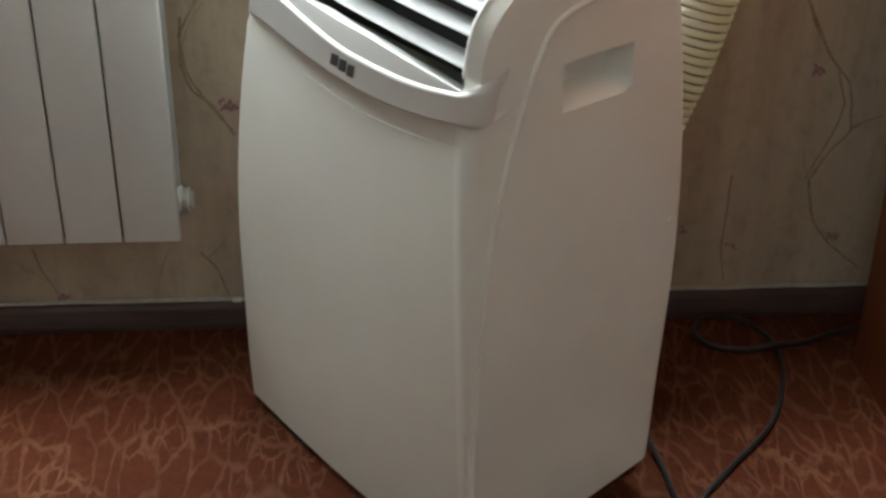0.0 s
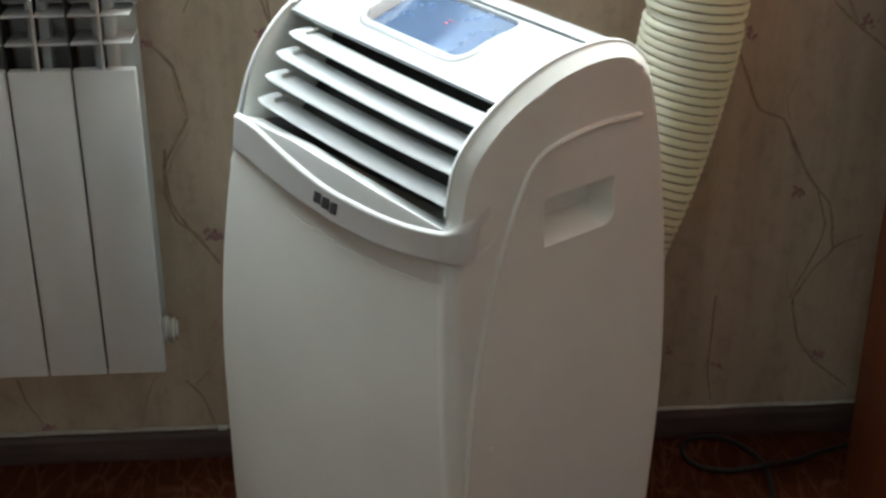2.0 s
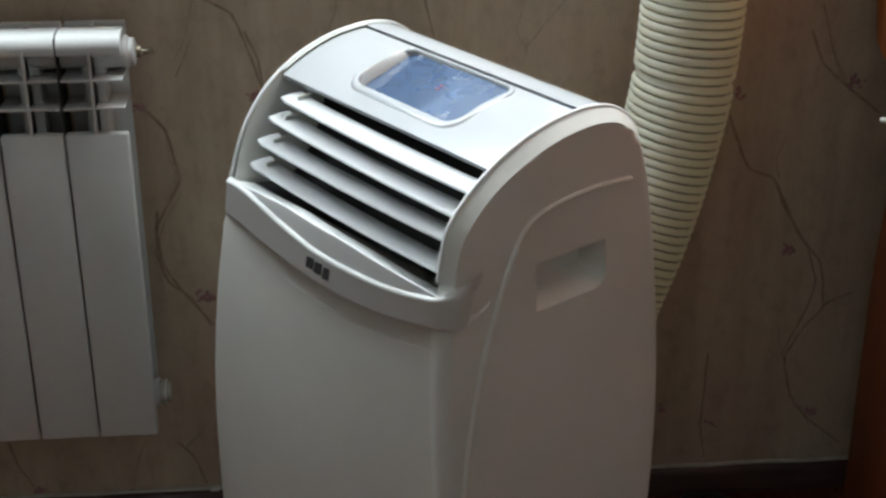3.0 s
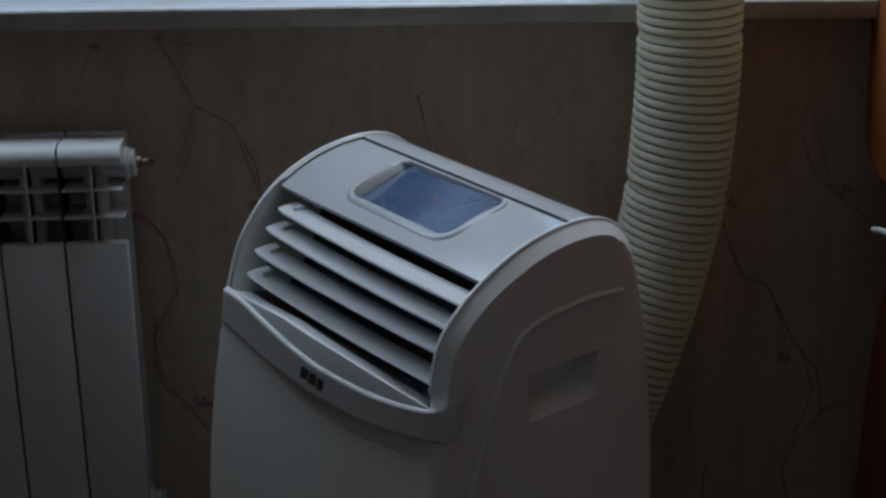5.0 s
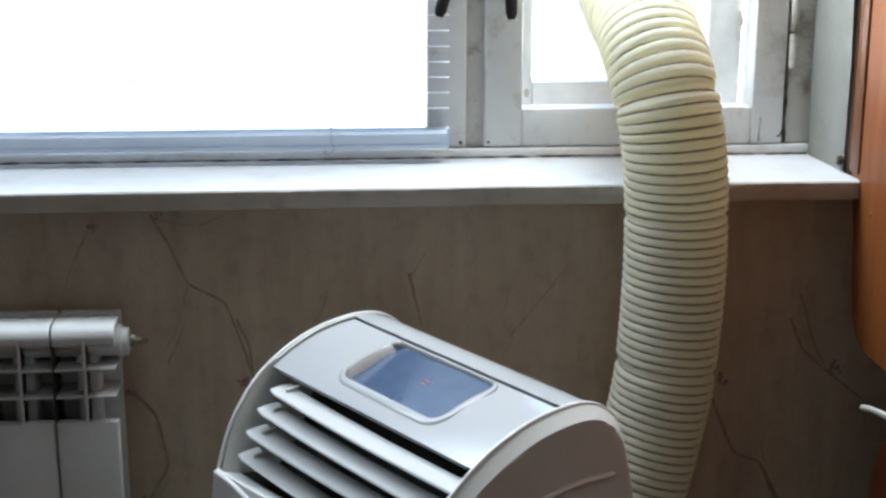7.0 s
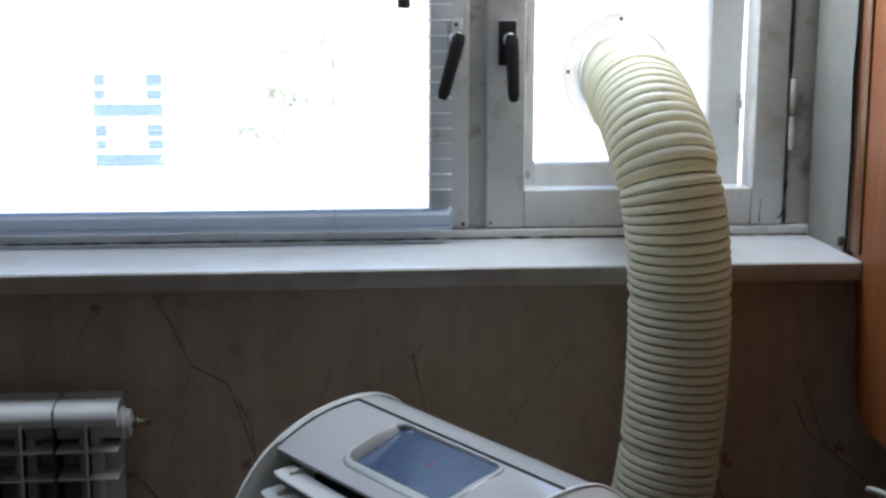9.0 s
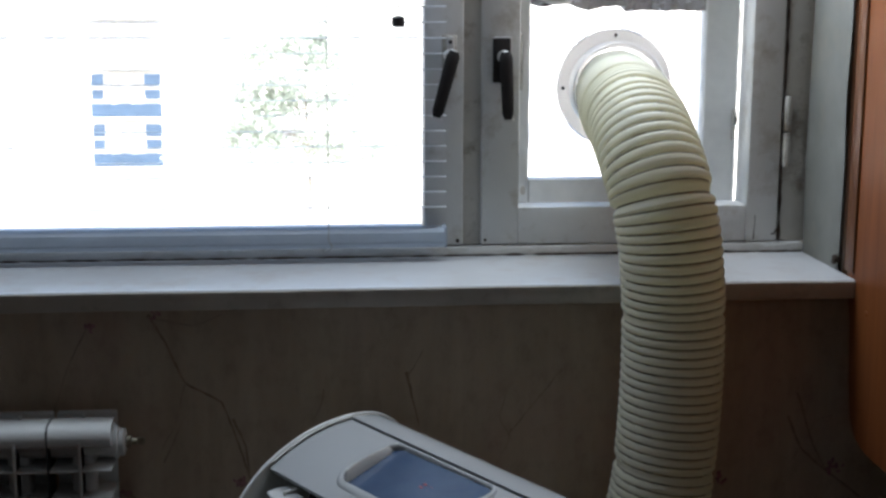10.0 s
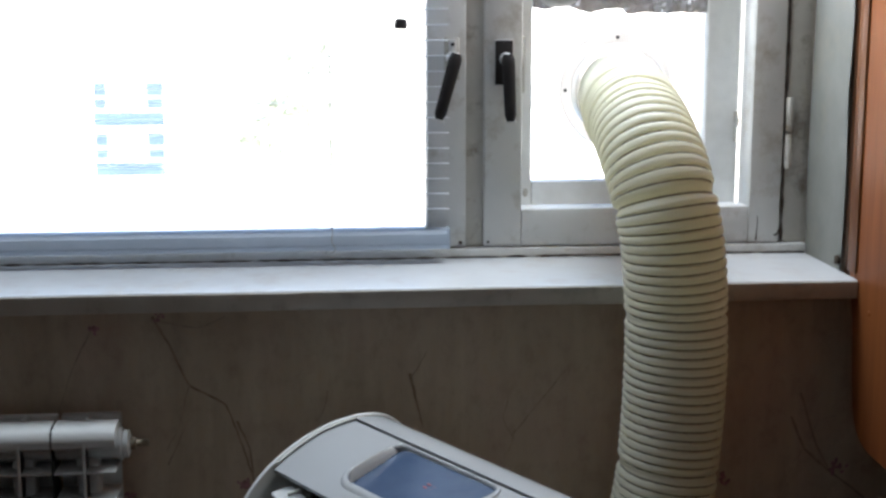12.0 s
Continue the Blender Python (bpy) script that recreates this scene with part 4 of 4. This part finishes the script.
def deck_grid(b0, b1, n, hw, drop, lip0=0.0, lip1=0.0, hole=False):
    """The curved top between b0 and b1, with an opening for the display where hole is set."""
    bs = [b0 + (b1 - b0) * k / (n - 1) for k in range(n)]
    xs = [AC0 - hw + 2 * hw * i / 20 for i in range(21)]
    if hole:
        bs = [b0 + (SB0 - b0) * k / 3 for k in range(3)] + [SB0 + (SB1 - SB0) * k / 10 for k in range(11)] + [SB1 + (b1 - SB1) * k / 2 for k in (1, 2)]
        xs = [AC0 - hw + (S0 - AC0 + hw) * k / 6 for k in range(6)] + [S0 + (S1 - S0) * k / 8 for k in range(9)] + [S1 + (AC0 + hw - S1) * k / 4 for k in range(1, 5)]
    g = bmesh.new()
    vs = [[g.verts.new((x, y, top_z(y) - drop)) for x in xs] for y in bs]
    for j in range(len(bs) - 1):
        for i in range(len(xs) - 1):
            if hole and S0 - 1e-6 <= xs[i] and xs[i + 1] <= S1 + 1e-6 and SB0 - 1e-6 <= bs[j] and bs[j + 1] <= SB1 + 1e-6:
                continue
            g.faces.new((vs[j][i], vs[j][i + 1], vs[j + 1][i + 1], vs[j + 1][i]))
    y0, y1 = bs[0], bs[-1]
    if lip0:
        grid([[(x, y0 + 0.03, top_z(y0) - drop - lip0 - 0.002) for x in xs], [(x, y0 + 0.003, top_z(y0) - drop - lip0) for x in xs], [(x, y0, top_z(y0) - drop) for x in xs]], bm=g)
    if lip1:
        grid([[(x, y1, top_z(y1) - drop) for x in xs], [(x, y1, top_z(y1) - drop - lip1) for x in xs]], bm=g)
    bmesh.ops.remove_doubles(g, verts=g.verts, dist=0.0001)
    return g


deck = acpart("top_deck", deck_grid(-0.297, -0.1735, 14, HD + 0.003, 0.0035, 0.006, 0.006, True), ac_gloss_dimmed, ac, "glossy white control deck, darkened in colour against the window light")
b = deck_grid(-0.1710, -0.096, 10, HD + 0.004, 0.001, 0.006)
acpart("rear_top", b, ac_gloss_dimmed, ac)
rows = []
for k in range(30):
    z = 0.745 - (0.745 - 0.016) * k / 29
    y = float(np.interp(z, ZB, BB))
    hw = half(z) - rad_at(z) - 0.006
    rows.append([(AC0 + hw * q, y, z) for q in (-1, -0.5, 0, 0.5, 1)])
acpart("back_panel", grid(rows), ac_side, ac)
acpart("hose_socket", lathe([(0.060, 0), (0.070, 0), (0.070, 0.022), (0.066, 0.026), (0.060, 0.026)], pose(AC0 + 0.005, -0.068, 0.30, -90), 32), ac_side, ac)


def rounded(a0, a1, b0, b1, r, seg=6):
    out = []
    for cx, cy, s in ((a1 - r, b1 - r, 0), (a0 + r, b1 - r, 1), (a0 + r, b0 + r, 2), (a1 - r, b0 + r, 3)):
        out += [(cx + r * math.cos(math.pi / 2 * (s + k / seg)), cy + r * math.sin(math.pi / 2 * (s + k / seg))) for k in range(seg + 1)]
    return out


rows = []
for grow, dz in ((0.011, -0.0040), (0.009, -0.0016), (0.005, -0.0010), (0.0015, -0.0020), (0.0, -0.0042), (0.0, -0.0095)):
    rows.append([(x, y, top_z(y) + dz) for x, y in rounded(S0 - grow * 0.7, S1 + grow, SB0 - grow, SB1 + grow * 0.4, 0.016 + grow)])
acpart("display_bezel", grid(rows, True), ac_gloss_dimmed, deck, "raised rim round the display")
b = bmesh.new()
rows = []
for i in range(13):
    y = SB0 + (SB1 - SB0) * i / 12
    rows.append([(S0 + (S1 - S0) * k / 8, y, top_z(y) - 0.0031) for k in range(9)])
grid(rows, bm=b)
def glass_z(y):
    z0, z1 = top_z(SB0) - 0.0058, top_z(SB1) - 0.0058
    return z0 + (z1 - z0) * (y - SB0) / (SB1 - SB0)


def sunk(y):
    """How far the glass lies below the rim at its far end."""
    return 0.0012 + 0.0080 * (SB1 - y) / (SB1 - SB0)


for v in b.verts:
    v.co.z = glass_z(v.co.y) - sunk(v.co.y) * (1 - smooth01((v.co.x - S0) / (S1 - S0) * 1.1))
scr = acpart("display", b, display, deck, "dark blue glossy display glass")
b = bmesh.new()
ys_ = [SB0 + (SB1 - SB0) * i / 12 for i in range(13)]
grid([[(S0 - 0.001, y, top_z(y) - 0.0016) for y in ys_], [(S0 + 0.0005, y, top_z(y) - 0.0040) for y in ys_], [(S0 + 0.0025, y, glass_z(y) - sunk(y) - 0.001) for y in ys_]], bm=b)
acpart("display_side", b, ac_side, deck)
b = bmesh.new()
for da in (0.0, 0.012):
    for dy in (0.0, 0.006):
        y = -0.222 + dy
        lower = sunk(y) * 0.45
        box(0.232 + da, 0.238 + da, y, y + 0.0022, glass_z(y) - lower, glass_z(y) - lower + 0.0009, 0.0, 1, b)
acpart("led_digits", b, red_glow, scr, "two small red lit digits")
# added dark block: carries the body and paints the shadow gap below it
acpart("base", box(AC0 - 0.195, AC0 + 0.195, -0.365, -0.06, 0.0, 0.03, 0.006), dark_plastic, ac, "dark inset block filling the shaded gap under the body")

# ---- power cable on the floor ----
cab = spline([(0.205, -0.335, 0.030), (0.213, -0.345, 0.018), (0.224, -0.391, 0.0062), (0.228, -0.448, 0.0062), (0.243, -0.485, 0.0062), (0.264, -0.450, 0.0062), (0.321, -0.384, 0.0062), (0.393, -0.302, 0.0062), (0.435, -0.21, 0.0062),
              (0.451, -0.124, 0.0075), (0.437, -0.066, 0.0062), (0.403, -0.032, 0.0062), (0.357, -0.034, 0.0062), (0.336, -0.073, 0.0062), (0.356, -0.108, 0.0062), (0.404, -0.122, 0.0075), (0.452, -0.119, 0.0135), (0.50, -0.105, 0.0075), (0.546, -0.083, 0.0062), (0.62, -0.06, 0.0062)], 7)
solid("power_cable", tube(cab, 0.0037, 8), cable_black, "black rubber power cable looped on the floor", "cable", at=(0.4, -0.2, 0.0))

# ---- wooden desk unit at the side ----
desk = thing("desk_cabinet", (0.75, -0.4, 0), "reddish-brown veneered desk unit with curved side panels", "desk")


def panel(outline, x0, x1):
    b = bmesh.new()
    grid([[(x0, y, z) for y, z in outline], [(x1, y, z) for y, z in outline]], True, b)
    for x in (x0, x1):
        b.faces.new([b.verts.new((x, y, z)) for y, z in outline])
    bmesh.ops.remove_doubles(b, verts=b.verts, dist=0.0001)
    return b


upper = [(-0.031, 1.85), (-0.032, 0.95), (-0.052, 0.875)] + [(v.y, v.z) for v in spline([(0, -0.060, 0.80), (0, -0.070, 0.757), (0, -0.087, 0.732), (0, -0.118, 0.7195), (0, -0.16, 0.717)], 4)] + [(-0.62, 0.716), (-0.62, 1.85)]
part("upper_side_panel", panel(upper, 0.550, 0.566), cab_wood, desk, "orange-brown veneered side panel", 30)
part("edge_strip", box(0.547, 0.5495, -0.060, -0.0305, 0.945, 1.85, 0.0008), cab_edge, desk)
lower = [(-0.150, 0.0), (-0.146, 0.2), (-0.142, 0.40)] + [(v.y, v.z) for v in spline([(0, -0.146, 0.48), (0, -0.158, 0.57), (0, -0.19, 0.62), (0, -0.24, 0.6465)], 4)] + [(-0.60, 0.6465), (-0.60, 0.0)]
part("lower_side_panel", panel(lower, 0.560, 0.576), cab_dark, desk, "dark brown lower side panel", 30)
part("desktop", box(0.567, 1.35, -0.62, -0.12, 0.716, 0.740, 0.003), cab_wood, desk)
part("back_board", box(0.62, 1.35, -0.17, -0.155, 0.02, 0.715), cab_edge, desk)
part("shelf", box(0.567, 1.35, -0.60, -0.17, 0.628, 0.644, 0.002), cab_edge, desk)
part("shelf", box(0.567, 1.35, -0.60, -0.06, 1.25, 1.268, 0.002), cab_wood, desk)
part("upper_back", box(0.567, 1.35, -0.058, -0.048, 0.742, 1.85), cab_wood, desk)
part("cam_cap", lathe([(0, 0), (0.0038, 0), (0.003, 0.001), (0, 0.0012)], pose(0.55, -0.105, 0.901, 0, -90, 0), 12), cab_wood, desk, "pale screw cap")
solid("white_lever", tube(spline([(0.548, -0.132, 0.6450), (0.552, -0.150, 0.6490), (0.560, -0.185, 0.6515), (0.572, -0.24, 0.6505)], 5), lambda s, a: 0.0042 + 0.001 * math.sin(a), 8), frame_white, "white plastic stick lying on the desk shelf", "stick", at=(0.56, -0.18, 0.646))

# ---- printed branches and blossoms of the wallpaper ----
VINES = [
    (0.00231, 0.00147, [(0.462, 0.511), (0.483, 0.469), (0.506, 0.426), (0.542, 0.382), (0.554, 0.310), (0.526, 0.274), (0.503, 0.227)]),
    (0.00189, 0.00105, [(0.554, 0.312), (0.573, 0.323), (0.597, 0.332)]),
    (0.0021, 0.00147, [(0.503, 0.227), (0.519, 0.159), (0.550, 0.118), (0.607, 0.071)]),
    (0.00126, 0.00063, [(0.502, 0.229), (0.490, 0.265), (0.486, 0.311)]),
    (0.00126, 0.00063, [(0.526, 0.274), (0.509, 0.246), (0.504, 0.229)]),
    (0.00168, 0.00105, [(0.385, 0.239), (0.384, 0.172), (0.383, 0.112), (0.393, 0.056)]),
    (0.00126, 0.00063, [(0.543, 0.133), (0.522, 0.154), (0.488, 0.179)]),
    (0.00189, 0.00126, [(0.385, 0.615), (0.419, 0.535), (0.458, 0.517), (0.480, 0.469), (0.520, 0.406), (0.538, 0.351), (0.531, 0.314), (0.497, 0.230)]),
    (0.00126, 0.00063, [(0.466, 0.517), (0.459, 0.547), (0.472, 0.580)]),
    (0.00189, 0.00126, [(0.490, 0.732), (0.511, 0.685), (0.547, 0.652), (0.601, 0.610)]),
    (0.00126, 0.00063, [(0.518, 0.696), (0.530, 0.724), (0.553, 0.731)]),
    (0.0021, 0.00147, [(-0.409, 0.497), (-0.414, 0.431), (-0.401, 0.389), (-0.371, 0.362), (-0.346, 0.318)]),
    (0.00126, 0.00063, [(-0.413, 0.448), (-0.396, 0.489), (-0.375, 0.521)]),
    (0.00189, 0.00105, [(-0.655, 0.138), (-0.646, 0.099), (-0.627, 0.059)]),
    (0.00147, 0.00105, [(-0.455, 0.133), (-0.471, 0.094), (-0.481, 0.052)]),
    (0.00189, 0.00105, [(-0.409, 0.127), (-0.386, 0.097), (-0.372, 0.051)]),
    (0.00147, 0.00084, [(-0.704, 0.133), (-0.671, 0.105), (-0.644, 0.084)]),
    (0.00147, 0.00084, [(-0.397, 0.117), (-0.375, 0.141), (-0.361, 0.160)]),
    (0.0021, 0.00147, [(-0.419, 0.651), (-0.388, 0.615), (-0.375, 0.542), (-0.412, 0.472), (-0.405, 0.412), (-0.378, 0.367), (-0.345, 0.321)]),
    (0.00126, 0.00063, [(-0.375, 0.542), (-0.385, 0.571), (-0.389, 0.603)]),
    (0.00168, 0.00105, [(-0.275, 0.748), (-0.259, 0.709), (-0.254, 0.663)]),
    (0.00147, 0.00084, [(-0.367, 0.689), (-0.350, 0.726), (-0.341, 0.749)]),
    (0.00147, 0.00084, [(0.094, 0.694), (0.101, 0.725)]),
    (0.00189, 0.00126, [(-0.383, 0.894), (-0.361, 0.855), (-0.337, 0.800), (-0.289, 0.771), (-0.268, 0.712), (-0.254, 0.663)]),
    (0.00126, 0.00063, [(-0.337, 0.800), (-0.350, 0.746), (-0.370, 0.707)]),
    (0.00126, 0.00063, [(-0.462, 0.876), (-0.487, 0.827), (-0.508, 0.766)]),
    (0.00126, 0.00063, [(-0.385, 0.890), (-0.323, 0.877), (-0.286, 0.892)]),
    (0.00189, 0.00105, [(-0.042, 0.808), (-0.035, 0.776), (-0.025, 0.732)]),
    (0.00105, 0.00063, [(-0.040, 0.804), (-0.027, 0.823), (-0.019, 0.839)]),
    (0.00147, 0.00084, [(0.170, 0.807), (0.132, 0.760), (0.097, 0.716)]),
    (0.00126, 0.00063, [(-0.153, 0.787), (-0.157, 0.764), (-0.169, 0.744)]),
    (0.00126, 0.00063, [(0.097, 0.716), (0.085, 0.741), (0.093, 0.773)]),
    (0.00168, 0.00105, [(0.502, 0.766), (0.527, 0.691), (0.546, 0.657)]),
]
BLOSSOMS = [
    (0.488, 0.408, 0.012),
    (0.552, 0.133, 0.013),
    (0.397, 0.119, 0.01),
    (0.317, 0.149, 0.01),
    (-0.349, 0.368, 0.013),
    (-0.621, 0.056, 0.01),
    (-0.419, 0.647, 0.01),
    (-0.265, 0.661, 0.011),
    (0.397, 0.647, 0.011),
    (0.486, 0.407, 0.012),
    (0.559, 0.658, 0.013),
    (-0.354, 0.368, 0.012),
    (-0.456, 0.880, 0.011),
    (-0.374, 0.894, 0.008),
    (-0.268, 0.658, 0.008),
]


def ribbon(points, w0, w1, seed):
    rows = []
    n = len(points)
    for i, p in enumerate(points):
        t = points[min(i + 1, n - 1)] - points[max(i - 1, 0)]
        nrm = Vector((t.z, 0, -t.x)).normalized()
        w = w0 + (w1 - w0) * i / (n - 1)
        w *= 1 + 0.35 * noise.noise((p.x * 90, p.z * 90, seed))
        rows.append([p + nrm * w, p - nrm * w])
    return grid(rows)


for k, (w0, w1, pts) in enumerate(VINES):
    # angular branches, only slightly rounded at their bends
    dp = -0.0006 - 0.00007 * k
    sp = spline([(x, dp, z) for x, z in pts], 8)
    flat = [Vector((a[0] + (c[0] - a[0]) * i / 8, dp, a[1] + (c[1] - a[1]) * i / 8)) for a, c in zip(pts, pts[1:]) for i in range(8)] + [Vector((pts[-1][0], dp, pts[-1][1]))]
    sp = [u.lerp(v, 0.35) for u, v in zip(flat, sp)]
    sp = [Vector((v.x + 0.0016 * noise.noise((v.x * 70, v.z * 70, k)), v.y, v.z)) for v in sp]
    part("printed_branch", ribbon(sp, w0 * 1.05, w1 * 1.05, k), vine_ink if w0 > 0.00165 else vine_pale, wall_north)
# fine twigs off the branches
rng = random.Random(9)
for k, (w0, w1, pts) in enumerate(VINES):
    for j in range(1 if len(pts) > 3 else 0):
        i = rng.randrange(len(pts) - 1)
        f = rng.random()
        x0, z0 = pts[i][0] + (pts[i + 1][0] - pts[i][0]) * f, pts[i][1] + (pts[i + 1][1] - pts[i][1]) * f
        along = math.atan2(pts[i + 1][1] - pts[i][1], pts[i + 1][0] - pts[i][0])
        ang, ln = along + rng.choice((-1, 1)) * rng.uniform(0.4, 1.1), rng.uniform(0.012, 0.036)
        turn = rng.uniform(-0.7, 0.7)
        dp = -0.0032 - 0.000015 * (4 * k + j)
        sp = spline([(x0, dp, z0), (x0 + 0.5 * ln * math.cos(ang), dp, z0 + 0.5 * ln * math.sin(ang)), (x0 + ln * math.cos(ang + turn), dp, z0 + ln * math.sin(ang + turn))], 4)
        if min(v.z for v in sp) > 0.06:
            part("printed_twig", ribbon(sp, 0.0009, 0.0004, k + j), vine_pale, wall_north)
rng = random.Random(4)
for k, (x, z, s) in enumerate(BLOSSOMS):
    b = bmesh.new()
    for j in range(9):
        a, d = rng.uniform(0, 6.28), s * rng.uniform(0.1, 1.0)
        cx, cz, r = x + d * math.cos(a), z + 0.8 * d * math.sin(a), s * rng.uniform(0.22, 0.42)
        rot = rng.uniform(0, 6.28)
        pts = []
        for q in range(9):
            t = 2 * math.pi * q / 9
            u, v = r * math.cos(t), 0.55 * r * math.sin(t)
            pts.append((cx + u * math.cos(rot) - v * math.sin(rot), -0.0055 - 0.00008 * (j + 9 * k % 7), cz + u * math.sin(rot) + v * math.cos(rot)))
        b.faces.new([b.verts.new(p) for p in pts])
    part("printed_blossom", b, blossom_ink, wall_north)

# ---- outside ----
GZ = -11.0
solid("ground", box(-600, 600, -600, 900, GZ - 1, GZ), ground_mat, "pale yard ground below the window", "ground", "structure")
FY = 80.0
house = thing("apartment_building", (-6, FY, GZ), "pale apartment block with blue glazed balconies across the yard", "building")
part("wall", box(-60, 40, FY, FY + 12, GZ, 9), facade_paint, house)
part("roof", box(-60.5, 40.5, FY - 0.5, FY + 12.5, 9, 9.6), frame_white, house)
pane_me = finish("pane", box(-0.7, 0.7, -0.05, 0.0, 0.06, 1.44), facade_glass)
fr_me = finish("frame", box(-0.78, 0.78, -0.04, 0.0, 0, 1.5), frame_white)
sash_me = finish("sash", box(-0.03, 0.03, -0.07, -0.05, 0.06, 1.44), frame_white)


def place(name, me, parent, at):
    ob = new(name, me)
    ob.parent = parent
    ob.matrix_basis = Matrix.Translation(at)
    return ob


BXC = -11.1
for st in range(5):
    z = 3.4 + 2.9 * st
    for k in range(18):
        x = -33 + 3.4 * k
        if abs(x - 6 - BXC) < 3.2:
            continue
        f = place("window", fr_me, house, (x, -0.02, z))
        place("pane", pane_me, f, (0, -0.02, 0))
        place("sash", sash_me, f, (0.0, -0.02, 0))
for st in range(5):
    z = GZ + 2.5 + 2.9 * (st - 0)
    bal = part("balcony", box(BXC - 2.0, BXC + 2.0, FY - 1.3, FY, z - 0.15, z), frame_white, house)
    blue = st in (0, 1)
    part("balcony_panel", box(BXC - 2.0, BXC + 2.0, FY - 1.35, FY - 1.3, z, z + 0.75), balcony_blue if blue else facade_paint, bal, "blue balcony parapet" if blue else "")
    for x0, x1, m in ((-1.95, -1.3, balcony_blue), (-1.2, -0.8, facade_glass), (-0.35, 0.35, facade_glass), (1.05, 1.95, balcony_blue)):
        for z0, z1 in ((1.0, 1.55), (1.75, 2.45)):
            part("balcony_glazing", box(BXC + x0, BXC + x1, FY - 1.33, FY - 1.3, z + z0, z + z1), m if blue else facade_glass, bal)


def tree(x, y, h, spread, low, count, seed):
    rng = random.Random(seed)
    t = thing("tree", (x, y, GZ), "broad leafy green tree standing in the yard", "tree")
    trunk = spline([(x, y, GZ), (x + 0.1, y, GZ + h * 0.3), (x - 0.05, y, GZ + h * 0.65), (x, y, GZ + h * 0.95)], 6)
    tk = tube(trunk, lambda s, a: max(0.02, 0.14 * (1 - s / (h * 1.02))), 8)
    limbs = []
    for k in range(34):
        u = rng.uniform(0.0, 0.9)
        z0 = GZ + h * (low + (0.95 - low) * u) - 0.4
        a = rng.uniform(0, 6.28)
        reach = spread * (1 - u) ** 0.6 * rng.uniform(0.55, 0.95)
        e = Vector((x + reach * math.cos(a), y + reach * math.sin(a), z0 + rng.uniform(0.2, 1.0)))
        p0 = Vector((x, y, z0))
        tube([p0, p0.lerp(e, 0.5) + Vector((0, 0, 0.15)), e], lambda s, a: max(0.008, 0.035 - 0.006 * s), 5, tk)
        limbs.append((p0, e))
    part("trunk", tk, bark, t)
    # leaves in loose clumps along the limbs
    vs, fs = [], []
    for k in range(count):
        p0, e = limbs[rng.randrange(len(limbs))]
        c = p0.lerp(e, rng.uniform(0.25, 1.08)) + Vector((rng.gauss(0, 0.55), rng.gauss(0, 0.55), rng.gauss(0, 0.32)))
        if noise.noise(c * 0.9) < -0.12 or c.z < GZ + h * low - 0.2:
            continue
        d1 = Vector((rng.uniform(-1, 1), rng.uniform(-1, 1), rng.uniform(-1, 1))).normalized() * 0.12
        d2 = d1.cross(Vector((rng.uniform(-1, 1), rng.uniform(-1, 1), rng.uniform(-1, 1)))).normalized() * 0.07
        i = len(vs)
        vs += [c - d1, c + d2, c + d1, c - d2]
        fs.append((i, i + 1, i + 2, i + 3))
    me = bpy.data.meshes.new("crown")
    me.from_pydata([v - Vector((x, y, GZ)) for v in vs], [], fs)
    me.materials.append(leaf_mat)
    c = new("crown", me)
    c.parent = t
    return t


tree(-0.6, 60, 12.2, 6.4, 0.42, 20000, 1)
